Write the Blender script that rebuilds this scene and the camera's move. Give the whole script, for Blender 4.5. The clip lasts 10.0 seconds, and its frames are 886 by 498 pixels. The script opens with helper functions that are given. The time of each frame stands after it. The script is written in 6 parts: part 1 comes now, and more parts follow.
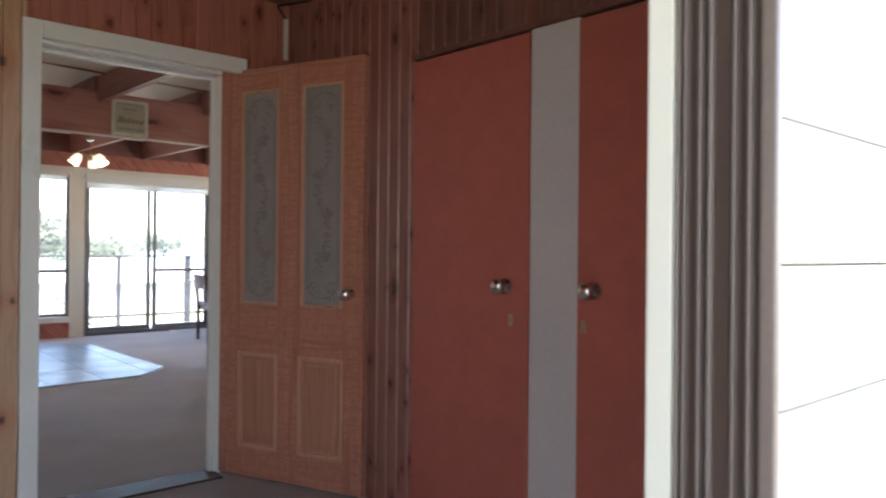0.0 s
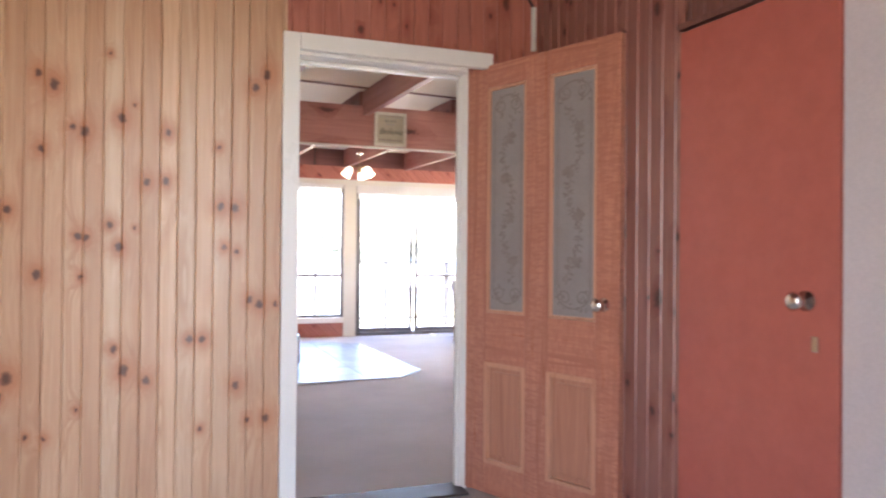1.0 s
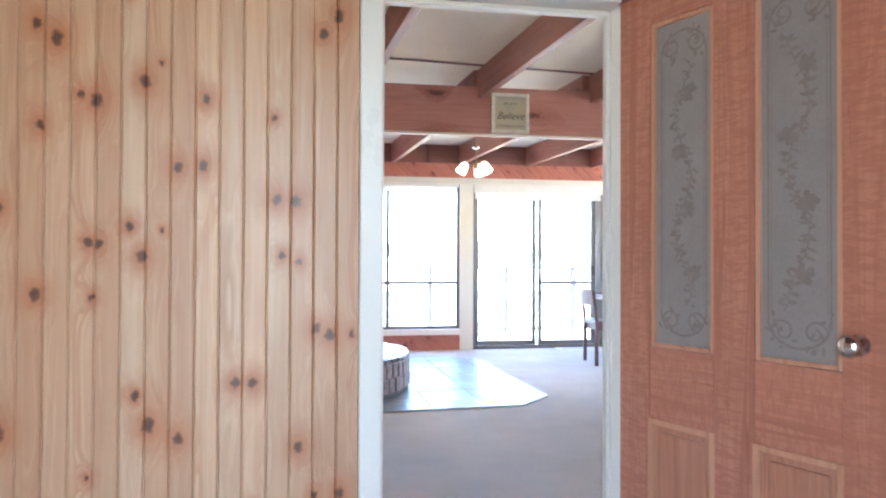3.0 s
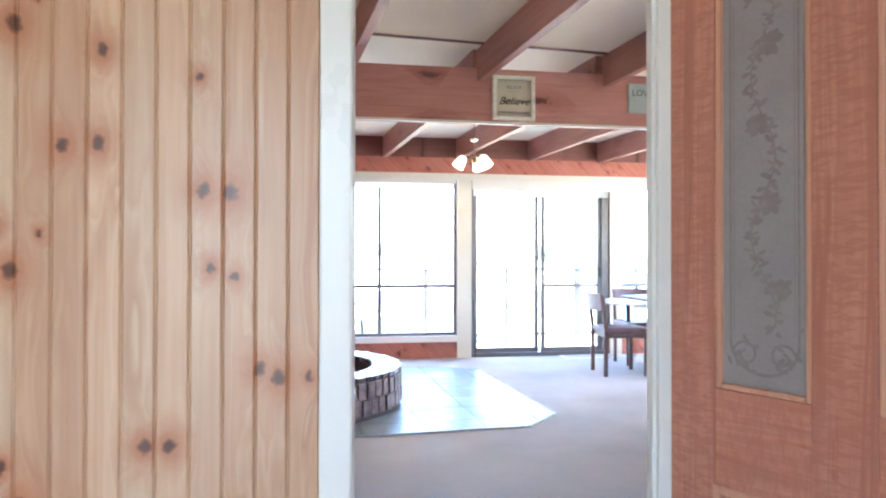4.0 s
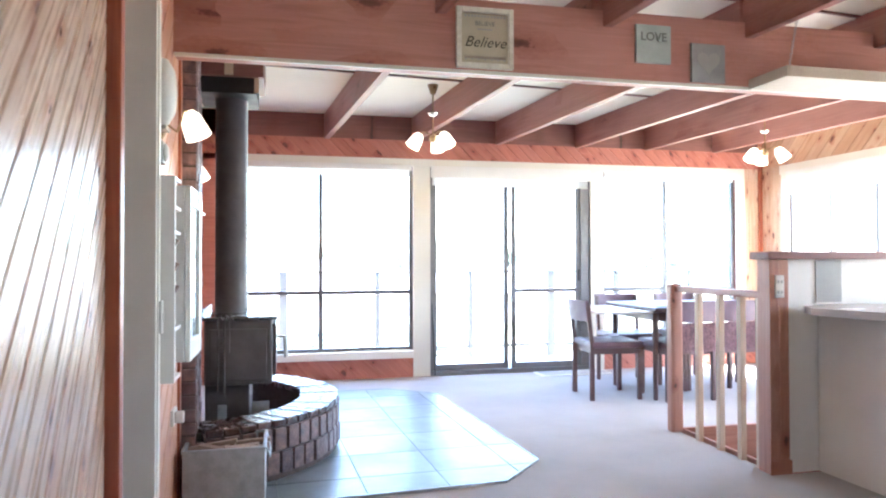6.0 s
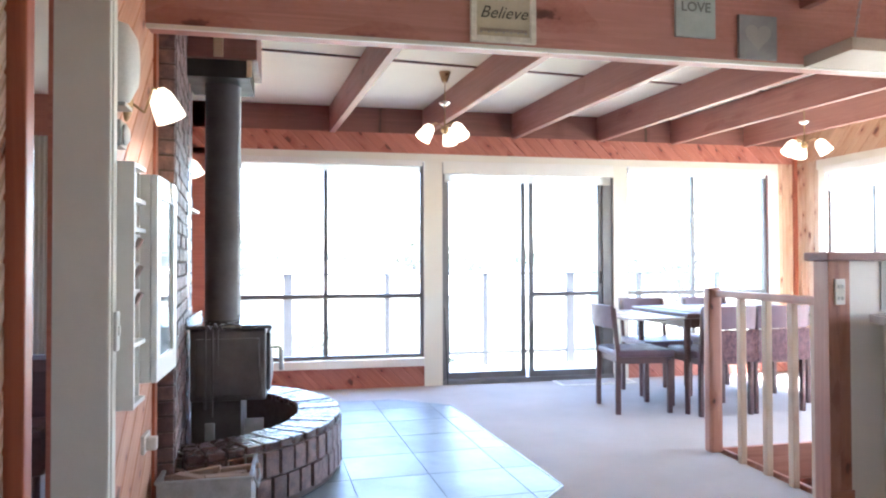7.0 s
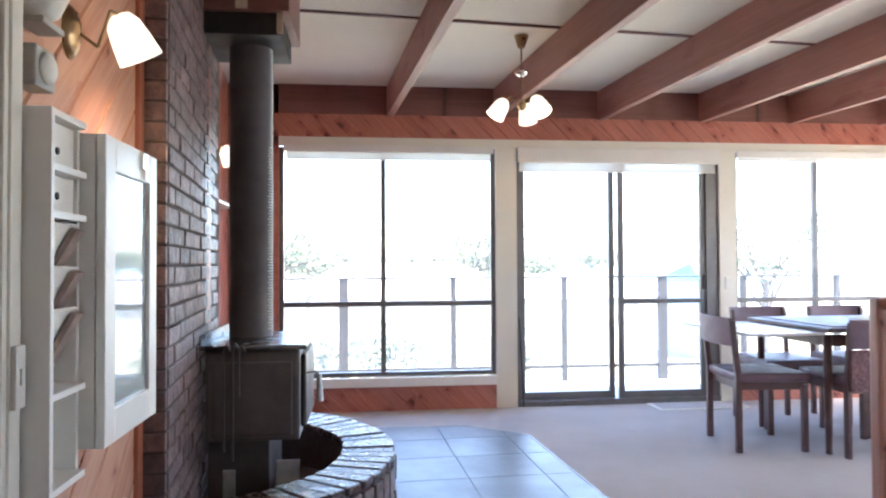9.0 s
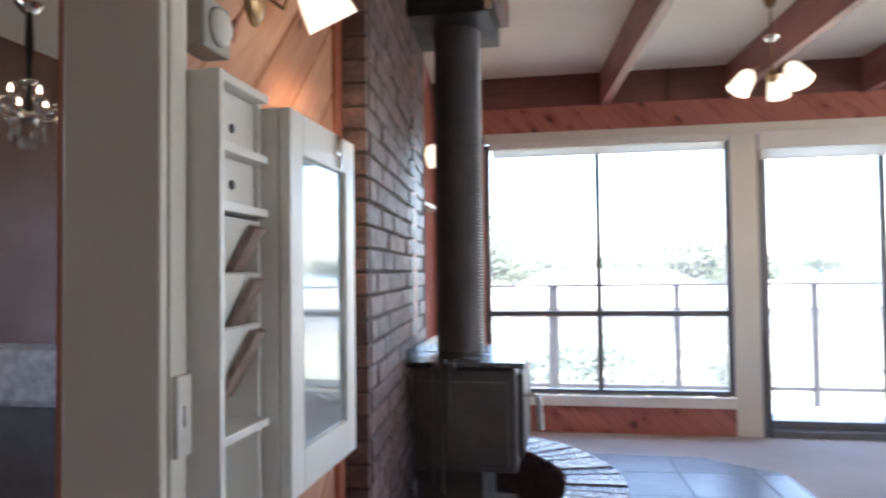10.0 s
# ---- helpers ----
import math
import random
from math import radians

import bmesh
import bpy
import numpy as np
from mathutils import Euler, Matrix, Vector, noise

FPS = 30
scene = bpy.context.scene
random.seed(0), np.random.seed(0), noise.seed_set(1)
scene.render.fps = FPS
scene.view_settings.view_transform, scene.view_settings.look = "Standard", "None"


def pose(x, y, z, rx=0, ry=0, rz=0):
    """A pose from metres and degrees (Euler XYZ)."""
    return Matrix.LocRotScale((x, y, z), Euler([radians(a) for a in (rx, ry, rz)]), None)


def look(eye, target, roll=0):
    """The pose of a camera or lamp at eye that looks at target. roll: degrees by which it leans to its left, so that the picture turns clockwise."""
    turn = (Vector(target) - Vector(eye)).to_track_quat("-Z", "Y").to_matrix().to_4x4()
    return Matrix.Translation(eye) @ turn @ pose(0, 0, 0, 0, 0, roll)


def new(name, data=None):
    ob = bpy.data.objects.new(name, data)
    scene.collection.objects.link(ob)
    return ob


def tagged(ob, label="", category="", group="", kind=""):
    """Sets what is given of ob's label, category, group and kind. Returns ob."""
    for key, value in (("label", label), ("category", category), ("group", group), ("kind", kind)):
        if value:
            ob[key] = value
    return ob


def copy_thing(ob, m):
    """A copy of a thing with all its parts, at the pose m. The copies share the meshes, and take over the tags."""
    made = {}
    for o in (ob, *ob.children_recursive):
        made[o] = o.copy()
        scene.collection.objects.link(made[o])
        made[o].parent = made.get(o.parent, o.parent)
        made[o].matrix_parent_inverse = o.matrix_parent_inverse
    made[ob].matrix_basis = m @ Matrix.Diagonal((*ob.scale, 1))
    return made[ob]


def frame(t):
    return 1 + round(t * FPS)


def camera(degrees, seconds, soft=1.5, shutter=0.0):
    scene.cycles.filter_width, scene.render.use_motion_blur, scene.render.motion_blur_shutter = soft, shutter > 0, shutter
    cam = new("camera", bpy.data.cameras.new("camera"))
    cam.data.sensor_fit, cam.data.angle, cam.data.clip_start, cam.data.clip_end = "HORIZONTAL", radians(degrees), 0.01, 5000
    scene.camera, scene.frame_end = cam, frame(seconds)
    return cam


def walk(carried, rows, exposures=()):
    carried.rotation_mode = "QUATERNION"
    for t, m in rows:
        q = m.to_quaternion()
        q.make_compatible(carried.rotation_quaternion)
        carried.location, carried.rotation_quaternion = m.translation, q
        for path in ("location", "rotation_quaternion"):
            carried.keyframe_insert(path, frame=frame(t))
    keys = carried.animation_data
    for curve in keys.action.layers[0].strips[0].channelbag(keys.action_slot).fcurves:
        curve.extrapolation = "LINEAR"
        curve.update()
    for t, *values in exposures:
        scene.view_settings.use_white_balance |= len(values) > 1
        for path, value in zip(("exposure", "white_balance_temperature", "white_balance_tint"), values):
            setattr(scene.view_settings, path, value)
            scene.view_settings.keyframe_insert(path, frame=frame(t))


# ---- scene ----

# ---------------------------------------------------------------- camera
cam = camera(65.0, 10.0, soft=2.1, shutter=0.3)
PATH = [
    (0, 0.000, 0.000, 1.142, -40.26, 0.09, 0.53),
    (0.4, 0.069, 0.095, 1.128, -33.40, 0.20, 0.53),
    (0.5, 0.090, 0.120, 1.125, -31.27, 0.27, 0.54),
    (0.7, 0.128, 0.181, 1.129, -26.30, 0.34, 0.54),
    (1, 0.186, 0.272, 1.135, -19.39, 0.45, 0.54),
    (1.5, 0.248, 0.462, 1.127, -14.17, 0.56, 0.58),
    (2, 0.286, 0.639, 1.136, -12.98, 0.74, 0.36),
    (2.2, 0.311, 0.732, 1.143, -12.10, 0.79, 0.31),
    (3.3, 0.462, 1.343, 1.165, -8.98, 0.68, 0.16),
    (3.5, 0.486, 1.460, 1.180, -8.79, 0.70, 0.12),
    (4, 0.531, 1.750, 1.184, -9.76, 0.59, 0.08),
    (4.5, 0.591, 2.133, 1.191, -10.29, 0.51, -0.04),
    (5, 0.644, 2.464, 1.189, -11.29, 0.47, -0.01),
    (5.2, 0.671, 2.560, 1.178, -12.10, 0.60, 0.00),
    (6.3, 0.855, 3.103, 1.145, -13.00, 0.93, -0.12),
    (6.5, 0.873, 3.184, 1.141, -12.36, 0.92, -0.10),
    (7, 0.913, 3.380, 1.155, -11.88, 0.98, -0.15),
    (7.5, 0.947, 3.533, 1.141, -11.79, 1.00, -0.22),
    (8, 0.995, 3.741, 1.159, -10.84, 1.12, -0.21),
    (8.5, 1.041, 3.918, 1.157, -8.03, 1.20, -0.26),
    (9, 1.023, 4.223, 1.155, -6.43, 1.18, -0.28),
    (9.5, 0.976, 4.449, 1.150, -2.60, 1.33, -0.41),
    (9.6, 0.968, 4.491, 1.150, -0.80, 1.45, -0.45),
    (9.8, 0.951, 4.575, 1.150, 3.90, 1.60, -0.57),
    (10, 0.934, 4.659, 1.151, 9.97, 1.85, -0.69),
]
EXPOSURES = [(0.0, 3.32, 6300, 13), (0.2, 3.85, 6350, 16), (0.5, 4.4, 6650, 25), (1.2, 4.7, 6200, 19), (2.2, 4.76, 5650, 9), (4.5, 4.86, 5650, 9), (6.5, 4.6, 5750, 11), (7.0, 4.42, 5800, 12), (7.5, 4.12, 5850, 13), (9.0, 3.72, 6050, 15), (10.0, 3.46, 6050, 16)]
walk(cam, [(t, pose(x, y, z, 90 + pitch, 0, yaw) @ pose(0, 0, 0, 0, 0, roll)) for t, x, y, z, yaw, pitch, roll in PATH], EXPOSURES)

# ---------------------------------------------------------------- light
world = bpy.data.worlds.new("world")
scene.world = world
world.use_nodes = True
wn = world.node_tree
bg = wn.nodes["Background"]
sky = wn.nodes.new("ShaderNodeTexSky")
sky.sky_type = "NISHITA"
sky.sun_disc = False
sky.sun_elevation = radians(63.4)
sky.sun_rotation = radians(122)
sky.air_density, sky.dust_density = 1.0, 1.5
wn.links.new(sky.outputs[0], bg.inputs[0])
bg.inputs[1].default_value = 0.15
sun = bpy.data.lights.new("sun", "SUN")
sun.energy, sun.angle, sun.color = 3.2, radians(0.6), (1.0, 0.95, 0.86)
new("sun", sun).matrix_basis = look((34, -21, 80), (0, 0, 0))


# ---------------------------------------------------------------- materials
def node(nt, kind, **values):
    n = nt.nodes.new(kind)
    for k, v in values.items():
        n.inputs[k.replace("_", " ")].default_value = v
    return n


def material(name, rough=0.5, metal=0.0, spec=0.5):
    m = bpy.data.materials.new(name)
    m.use_nodes = True
    nt = m.node_tree
    b = nt.nodes["Principled BSDF"]
    b.inputs["Roughness"].default_value = rough
    b.inputs["Metallic"].default_value = metal
    b.inputs["Specular IOR Level"].default_value = spec
    return m, nt, b


def coords(nt, scale, shift=True):
    """Object coordinates, moved by a random step for each object."""
    tc = nt.nodes.new("ShaderNodeTexCoord")
    out = tc.outputs["Object"]
    if shift:
        oi = nt.nodes.new("ShaderNodeObjectInfo")
        mul = nt.nodes.new("ShaderNodeVectorMath")
        mul.operation = "SCALE"
        comb = nt.nodes.new("ShaderNodeCombineXYZ")
        for i in range(3):
            nt.links.new(oi.outputs["Random"], comb.inputs[i])
        nt.links.new(comb.outputs[0], mul.inputs[0])
        mul.inputs["Scale"].default_value = 37.0
        add = nt.nodes.new("ShaderNodeVectorMath")
        nt.links.new(out, add.inputs[0])
        nt.links.new(mul.outputs[0], add.inputs[1])
        out = add.outputs[0]
    mp = nt.nodes.new("ShaderNodeMapping")
    mp.inputs["Scale"].default_value = scale
    nt.links.new(out, mp.inputs[0])
    return mp.outputs[0]


def ramp(nt, source, stops):
    r = nt.nodes.new("ShaderNodeValToRGB")
    els = r.color_ramp.elements
    while len(els) < len(stops):
        els.new(0.5)
    for e, (p, c) in zip(els, stops):
        e.position = p
        e.color = (*c, 1) if len(c) == 3 else c
    nt.links.new(source, r.inputs[0])
    return r.outputs[0]


def mix(nt, fac, a, b, mode="MIX"):
    m = nt.nodes.new("ShaderNodeMix")
    m.data_type, m.blend_type = "RGBA", mode
    for sock, v in ((m.inputs[0], fac), (m.inputs[6], a), (m.inputs[7], b)):
        if isinstance(v, (int, float)):
            sock.default_value = v
        elif isinstance(v, tuple):
            sock.default_value = (*v, 1)
        else:
            nt.links.new(v, sock)
    return m.outputs[2]


def bump(nt, b, height, strength, distance=0.002):
    n = nt.nodes.new("ShaderNodeBump")
    n.inputs["Strength"].default_value = strength
    n.inputs["Distance"].default_value = distance
    nt.links.new(height, n.inputs["Height"])
    nt.links.new(n.outputs[0], b.inputs["Normal"])


def math_node(nt, operation, *values):
    n = nt.nodes.new("ShaderNodeMath")
    n.operation = operation
    for sock, v in zip(n.inputs, values):
        if isinstance(v, (int, float)):
            sock.default_value = v
        else:
            nt.links.new(v, sock)
    return n.outputs[0]


def knot_distance(nt, group):
    """How far a spot of the upright wall is from the nearest of a group of knots (x, z, radius), in radii, with ragged edges."""
    geo = nt.nodes.new("ShaderNodeNewGeometry")
    rag = node(nt, "ShaderNodeTexNoise", Scale=42.0, Detail=3.0, Roughness=0.6)
    nt.links.new(geo.outputs["Position"], rag.inputs["Vector"])
    warp = nt.nodes.new("ShaderNodeVectorMath")
    warp.operation = "MULTIPLY_ADD"
    warp.inputs[1].default_value = (0.026, 0.0, 0.026)
    nt.links.new(rag.outputs["Color"], warp.inputs[0])
    nt.links.new(geo.outputs["Position"], warp.inputs[2])
    least = None
    for x, z, r in group:
        r *= 1.4
        v = nt.nodes.new("ShaderNodeVectorMath")
        v.operation = "MULTIPLY_ADD"
        v.inputs[1].default_value = (1 / r, 0, 0.75 / r)
        v.inputs[2].default_value = (-(x + 0.013) / r, 0, -0.75 * (z + 0.013) / r)
        nt.links.new(warp.outputs[0], v.inputs[0])
        l = nt.nodes.new("ShaderNodeVectorMath")
        l.operation = "LENGTH"
        nt.links.new(v.outputs[0], l.inputs[0])
        least = l.outputs["Value"] if least is None else math_node(nt, "MINIMUM", least, l.outputs["Value"])
    return least


def wood(name, light, dark, knot, rough=0.4, knots=0.5, spread=0.5, knot_scale=(6.4, 11.0, 11.0), axis=0, flat=True, figure=0.0, placed=()):
    """Timber with its grain along the piece's own x (or another axis)."""
    m, nt, b = material(name, rough)

    def along(v):
        v = list(v)
        return tuple([v[0], v[1], v[2]] if axis == 0 else ([v[1], v[0], v[2]] if axis == 1 else [v[1], v[2], v[0]]))
    fib = node(nt, "ShaderNodeTexNoise", Scale=1.0, Detail=5.0, Roughness=0.6, Distortion=0.3)
    nt.links.new(coords(nt, along((2.0, 60, 60))), fib.inputs["Vector"])
    ring = node(nt, "ShaderNodeTexNoise", Scale=1.0, Detail=2.0, Roughness=0.5, Distortion=1.2)
    ring_at = coords(nt, along((0.7, 13, 13)))
    if placed:
        least = knot_distance(nt, placed)
        curl_in = math_node(nt, "DIVIDE", 1.1, math_node(nt, "ADD", least, 0.55))
        add = nt.nodes.new("ShaderNodeVectorMath")
        nt.links.new(ring_at, add.inputs[0])
        nt.links.new(curl_in, add.inputs[1])
        ring_at = add.outputs[0]
    nt.links.new(ring_at, ring.inputs["Vector"])
    band = ramp(nt, ring.outputs[0], [(0.30, light), (0.48, tuple(0.5 * (p + q) for p, q in zip(light, dark))), (0.52, light), (0.66, dark), (0.72, light)])
    col = mix(nt, ramp(nt, fib.outputs[0], [(0.3, (0, 0, 0)), (0.75, (0.55, 0.55, 0.55))]), band, dark)
    oi = nt.nodes.new("ShaderNodeObjectInfo")
    tint = ramp(nt, oi.outputs["Random"], [(0.0, (1, 1, 1)), (0.5, (1 - 0.25 * spread, 1 - 0.35 * spread, 1 - 0.4 * spread)), (1.0, (1 - 0.1 * spread, 1 - 0.05 * spread, 1 - 0.0 * spread))])
    col = mix(nt, 1.0, col, tint, "MULTIPLY")
    if knots:
        vo = node(nt, "ShaderNodeTexVoronoi", Scale=1.0, Randomness=1.0)
        vo.voronoi_dimensions = "2D" if flat else "3D"
        warp = node(nt, "ShaderNodeTexNoise", Scale=6.0, Detail=2.0)
        nt.links.new(coords(nt, (1, 1, 1)), warp.inputs["Vector"])
        cc = coords(nt, along(knot_scale))
        sc = nt.nodes.new("ShaderNodeVectorMath")
        sc.operation = "MULTIPLY_ADD"
        sc.inputs[1].default_value = (0.3, 0.3, 0.3)
        nt.links.new(warp.outputs["Color"], sc.inputs[0])
        nt.links.new(cc, sc.inputs[2])
        nt.links.new(sc.outputs[0], vo.inputs["Vector"])
        sep = nt.nodes.new("ShaderNodeSeparateColor")
        nt.links.new(vo.outputs["Color"], sep.inputs[0])
        pick = ramp(nt, sep.outputs[0], [(1 - knots, (0, 0, 0)), (1 - knots + 0.01, (1, 1, 1))])
        size = nt.nodes.new("ShaderNodeMath")
        size.operation = "MULTIPLY_ADD"
        nt.links.new(sep.outputs[1], size.inputs[0])
        size.inputs[1].default_value, size.inputs[2].default_value = 1.0, 0.36
        far = nt.nodes.new("ShaderNodeMath")
        far.operation = "MULTIPLY"
        nt.links.new(vo.outputs["Distance"], far.inputs[0])
        nt.links.new(size.outputs[0], far.inputs[1])
        rag = node(nt, "ShaderNodeTexNoise", Scale=55.0, Detail=3.0, Roughness=0.65)
        nt.links.new(coords(nt, along((0.6, 1, 1))), rag.inputs["Vector"])
        ragged = nt.nodes.new("ShaderNodeMath")
        ragged.operation = "MULTIPLY_ADD"
        nt.links.new(rag.outputs[0], ragged.inputs[0])
        ragged.inputs[1].default_value, ragged.inputs[2].default_value = 1.8, 0.1
        torn = nt.nodes.new("ShaderNodeMath")
        torn.operation = "MULTIPLY"
        nt.links.new(far.outputs[0], torn.inputs[0])
        nt.links.new(ragged.outputs[0], torn.inputs[1])
        halo = ramp(nt, torn.outputs[0], [(0.06, (0.95, 0.95, 0.95)), (0.16, (0.6, 0.6, 0.6)), (0.32, (0.22, 0.22, 0.22)), (0.6, (0, 0, 0))])
        spot = ramp(nt, torn.outputs[0], [(0.03, (1, 1, 1)), (0.07, (0.75, 0.75, 0.75)), (0.10, (0, 0, 0))])
        stain = (0.25 * knot[0] + 0.72 * dark[0], 0.3 * knot[1] + 0.52 * dark[1], 0.3 * knot[2] + 0.5 * dark[2])
        col = mix(nt, mix(nt, 1.0, halo, pick, "MULTIPLY"), col, stain)
        col = mix(nt, mix(nt, 1.0, spot, pick, "MULTIPLY"), col, knot)
    if placed:
        stain = (0.82 * dark[0], 0.56 * dark[1], 0.44 * dark[2])
        col = mix(nt, ramp(nt, math_node(nt, "MULTIPLY", least, 0.2), [(0.16, (0.95, 0.95, 0.95)), (0.25, (0.85, 0.85, 0.85)), (0.40, (0.5, 0.5, 0.5)), (0.65, (0.18, 0.18, 0.18)), (1.0, (0, 0, 0))]), col, stain)
        col = mix(nt, ramp(nt, math_node(nt, "MULTIPLY", least, 0.5), [(0.20, (0.95, 0.95, 0.95)), (0.34, (0.65, 0.65, 0.65)), (0.48, (0, 0, 0))]), col, knot)
    if figure:
        curl = node(nt, "ShaderNodeTexNoise", Scale=1.0, Detail=3.0, Roughness=0.5, Distortion=0.8)
        nt.links.new(coords(nt, along((70, 20, 20))), curl.inputs["Vector"])
        col = mix(nt, ramp(nt, curl.outputs[0], [(0.44, (0, 0, 0)), (0.58, (figure, figure, figure))]), col, dark)
    nt.links.new(col, b.inputs["Base Color"])
    bump(nt, b, fib.outputs[0], 0.15, 0.001)
    rr = ramp(nt, fib.outputs[0], [(0.2, (rough - 0.08,) * 3), (0.8, (rough + 0.12,) * 3)])
    nt.links.new(rr, b.inputs["Roughness"])
    return m


def mottled(name, a, c, scale=6.0, rough=0.5, metal=0.0, grain=120.0, relief=0.1, shift=False, distance=0.002, spec=0.5, vary=0.0, fleck=0.25):
    """Paint, metal, plaster: two colours in broad patches, with fine grain."""
    m, nt, b = material(name, rough, metal, spec)
    big = node(nt, "ShaderNodeTexNoise", Scale=scale, Detail=4.0, Roughness=0.6)
    fine = node(nt, "ShaderNodeTexNoise", Scale=grain, Detail=3.0, Roughness=0.6)
    co = coords(nt, (1, 1, 1), shift)
    nt.links.new(co, big.inputs["Vector"])
    nt.links.new(co, fine.inputs["Vector"])
    col = ramp(nt, big.outputs[0], [(0.3, a), (0.7, c)])
    col = mix(nt, fleck, col, mix(nt, 1.0, col, ramp(nt, fine.outputs[0], [(0.3, (0.6, 0.6, 0.6)), (0.7, (1, 1, 1))]), "MULTIPLY"))
    if vary:
        oi = nt.nodes.new("ShaderNodeObjectInfo")
        col = mix(nt, 1.0, col, ramp(nt, oi.outputs["Random"], [(0.0, (1 - vary, 1 - vary, 1 - 0.9 * vary)), (0.55, (1, 1, 1)), (1.0, (1 + 0.5 * vary, 1 + 0.55 * vary, 1 + 0.6 * vary))]), "MULTIPLY")
    nt.links.new(col, b.inputs["Base Color"])
    rr = ramp(nt, big.outputs[0], [(0.3, (max(rough - 0.07, 0.02),) * 3), (0.7, (min(rough + 0.1, 1),) * 3)])
    nt.links.new(rr, b.inputs["Roughness"])
    bump(nt, b, fine.outputs[0], relief, distance)
    return m


def glass(name, tint=(1, 1, 1), rough=0.0):
    m, nt, b = material(name, rough)
    b.inputs["Base Color"].default_value = (*tint, 1)
    b.inputs["Transmission Weight"].default_value = 1.0
    b.inputs["IOR"].default_value = 1.12 if rough == 0 else 1.3
    return m


def veiled_glass(name, veil=0.028):
    """Clear glass; a thin translucent layer puts the bright view's veiling glare into the pane."""
    m = glass(name)
    nt = m.node_tree
    out, b = nt.nodes["Material Output"], nt.nodes["Principled BSDF"]
    veil_scatter = nt.nodes.new("ShaderNodeBsdfTranslucent")
    veil_scatter.inputs["Color"].default_value = (0.95, 0.95, 0.93, 1)
    patch = node(nt, "ShaderNodeTexNoise", Scale=2.5, Detail=5.0, Roughness=0.6)
    nt.links.new(coords(nt, (1, 1, 1)), patch.inputs["Vector"])
    both = nt.nodes.new("ShaderNodeMixShader")
    nt.links.new(ramp(nt, patch.outputs[0], [(0.3, (veil * 0.8,) * 3), (0.7, (veil * 1.2,) * 3)]), both.inputs[0])
    nt.links.new(b.outputs[0], both.inputs[1])
    nt.links.new(veil_scatter.outputs[0], both.inputs[2])
    nt.links.new(both.outputs[0], out.inputs["Surface"])
    return m


def glow(name, colour, strength):
    m, nt, b = material(name, 0.35)
    b.inputs["Base Color"].default_value = (0.85, 0.8, 0.72, 1)
    b.inputs["Emission Color"].default_value = (*colour, 1)
    b.inputs["Emission Strength"].default_value = strength
    return m


PINE = wood("pine", (0.67, 0.455, 0.295), (0.53, 0.305, 0.18), (0.14, 0.05, 0.03), 0.30, 0.30, 0.8)
KNOTS_UPPER = ((-0.242, 1.608, 0.015), (-0.285, 1.624, 0.009), (-0.109, 1.671, 0.014), (0.065, 1.624, 0.010), (-0.013, 1.418, 0.011), (0.058, 1.424, 0.011),
               (0.288, 1.158, 0.008), (0.339, 1.138, 0.007), (-0.149, 1.241, 0.010), (-0.056, 1.230, 0.005), (-0.262, 1.192, 0.010), (-0.234, 1.188, 0.010),
               (-0.114, 1.151, 0.013), (-0.251, 1.031, 0.007), (0.410, 1.840, 0.013), (0.458, 1.897, 0.014), (0.264, 1.575, 0.006), (-0.062, 1.727, 0.005),
               (-0.637, 1.183, 0.017), (-0.506, 1.290, 0.012), (-0.351, 1.785, 0.015), (-0.407, 1.826, 0.010), (-0.394, 1.532, 0.010), (0.274, 1.326, 0.012), (0.331, 1.322, 0.014))
KNOTS_LOWER = ((0.393, 0.935, 0.011), (0.434, 0.914, 0.013), (0.501, 0.918, 0.008), (0.154, 0.775, 0.011), (0.205, 0.774, 0.011), (-0.130, 0.743, 0.010),
               (-0.092, 0.657, 0.016), (-0.009, 0.613, 0.012), (0.340, 0.575, 0.012), (-0.403, 1.042, 0.013), (-0.502, 0.645, 0.018), (-0.526, 0.577, 0.010),
               (-0.436, 0.414, 0.007), (-0.372, 0.405, 0.007), (0.464, 0.430, 0.012), (0.388, 0.426, 0.008), (-0.261, 0.509, 0.006), (0.200, 0.402, 0.006),
               (-0.153, 1.926, 0.006), (-0.980, 0.820, 0.014), (-1.190, 1.480, 0.013), (-0.870, 1.640, 0.011), (-1.300, 0.700, 0.012))
PINE_WALL = wood("pine_wall", (0.69, 0.475, 0.298), (0.53, 0.305, 0.172), (0.09, 0.032, 0.018), 0.38, 0.0, 0.8, placed=KNOTS_UPPER + KNOTS_LOWER)
PINE_PALE = wood("pine_pale", (0.62, 0.47, 0.345), (0.50, 0.335, 0.225), (0.14, 0.06, 0.04), 0.26, 0.30, 0.5)
# pine with the wall lamp's orange glow put into its colour
PINE_LAMPLIT = wood("pine_lamplit", (0.66, 0.385, 0.255), (0.52, 0.255, 0.155), (0.13, 0.045, 0.028), 0.34, 0.36, 0.7)
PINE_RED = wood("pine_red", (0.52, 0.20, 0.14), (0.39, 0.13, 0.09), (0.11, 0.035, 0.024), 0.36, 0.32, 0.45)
STAIN = wood("stained_beam", (0.57, 0.285, 0.23), (0.44, 0.205, 0.162), (0.12, 0.045, 0.033), 0.42, 0.55, 0.45, (2.6, 8, 8), flat=False)
# red pine boards darkened: the side wall's grazing shade is in the colour
SIDE_BOARDS = wood("shaded_side_boards", (0.38, 0.165, 0.125), (0.27, 0.11, 0.085), (0.07, 0.028, 0.022), 0.33, 0.4, 0.4)
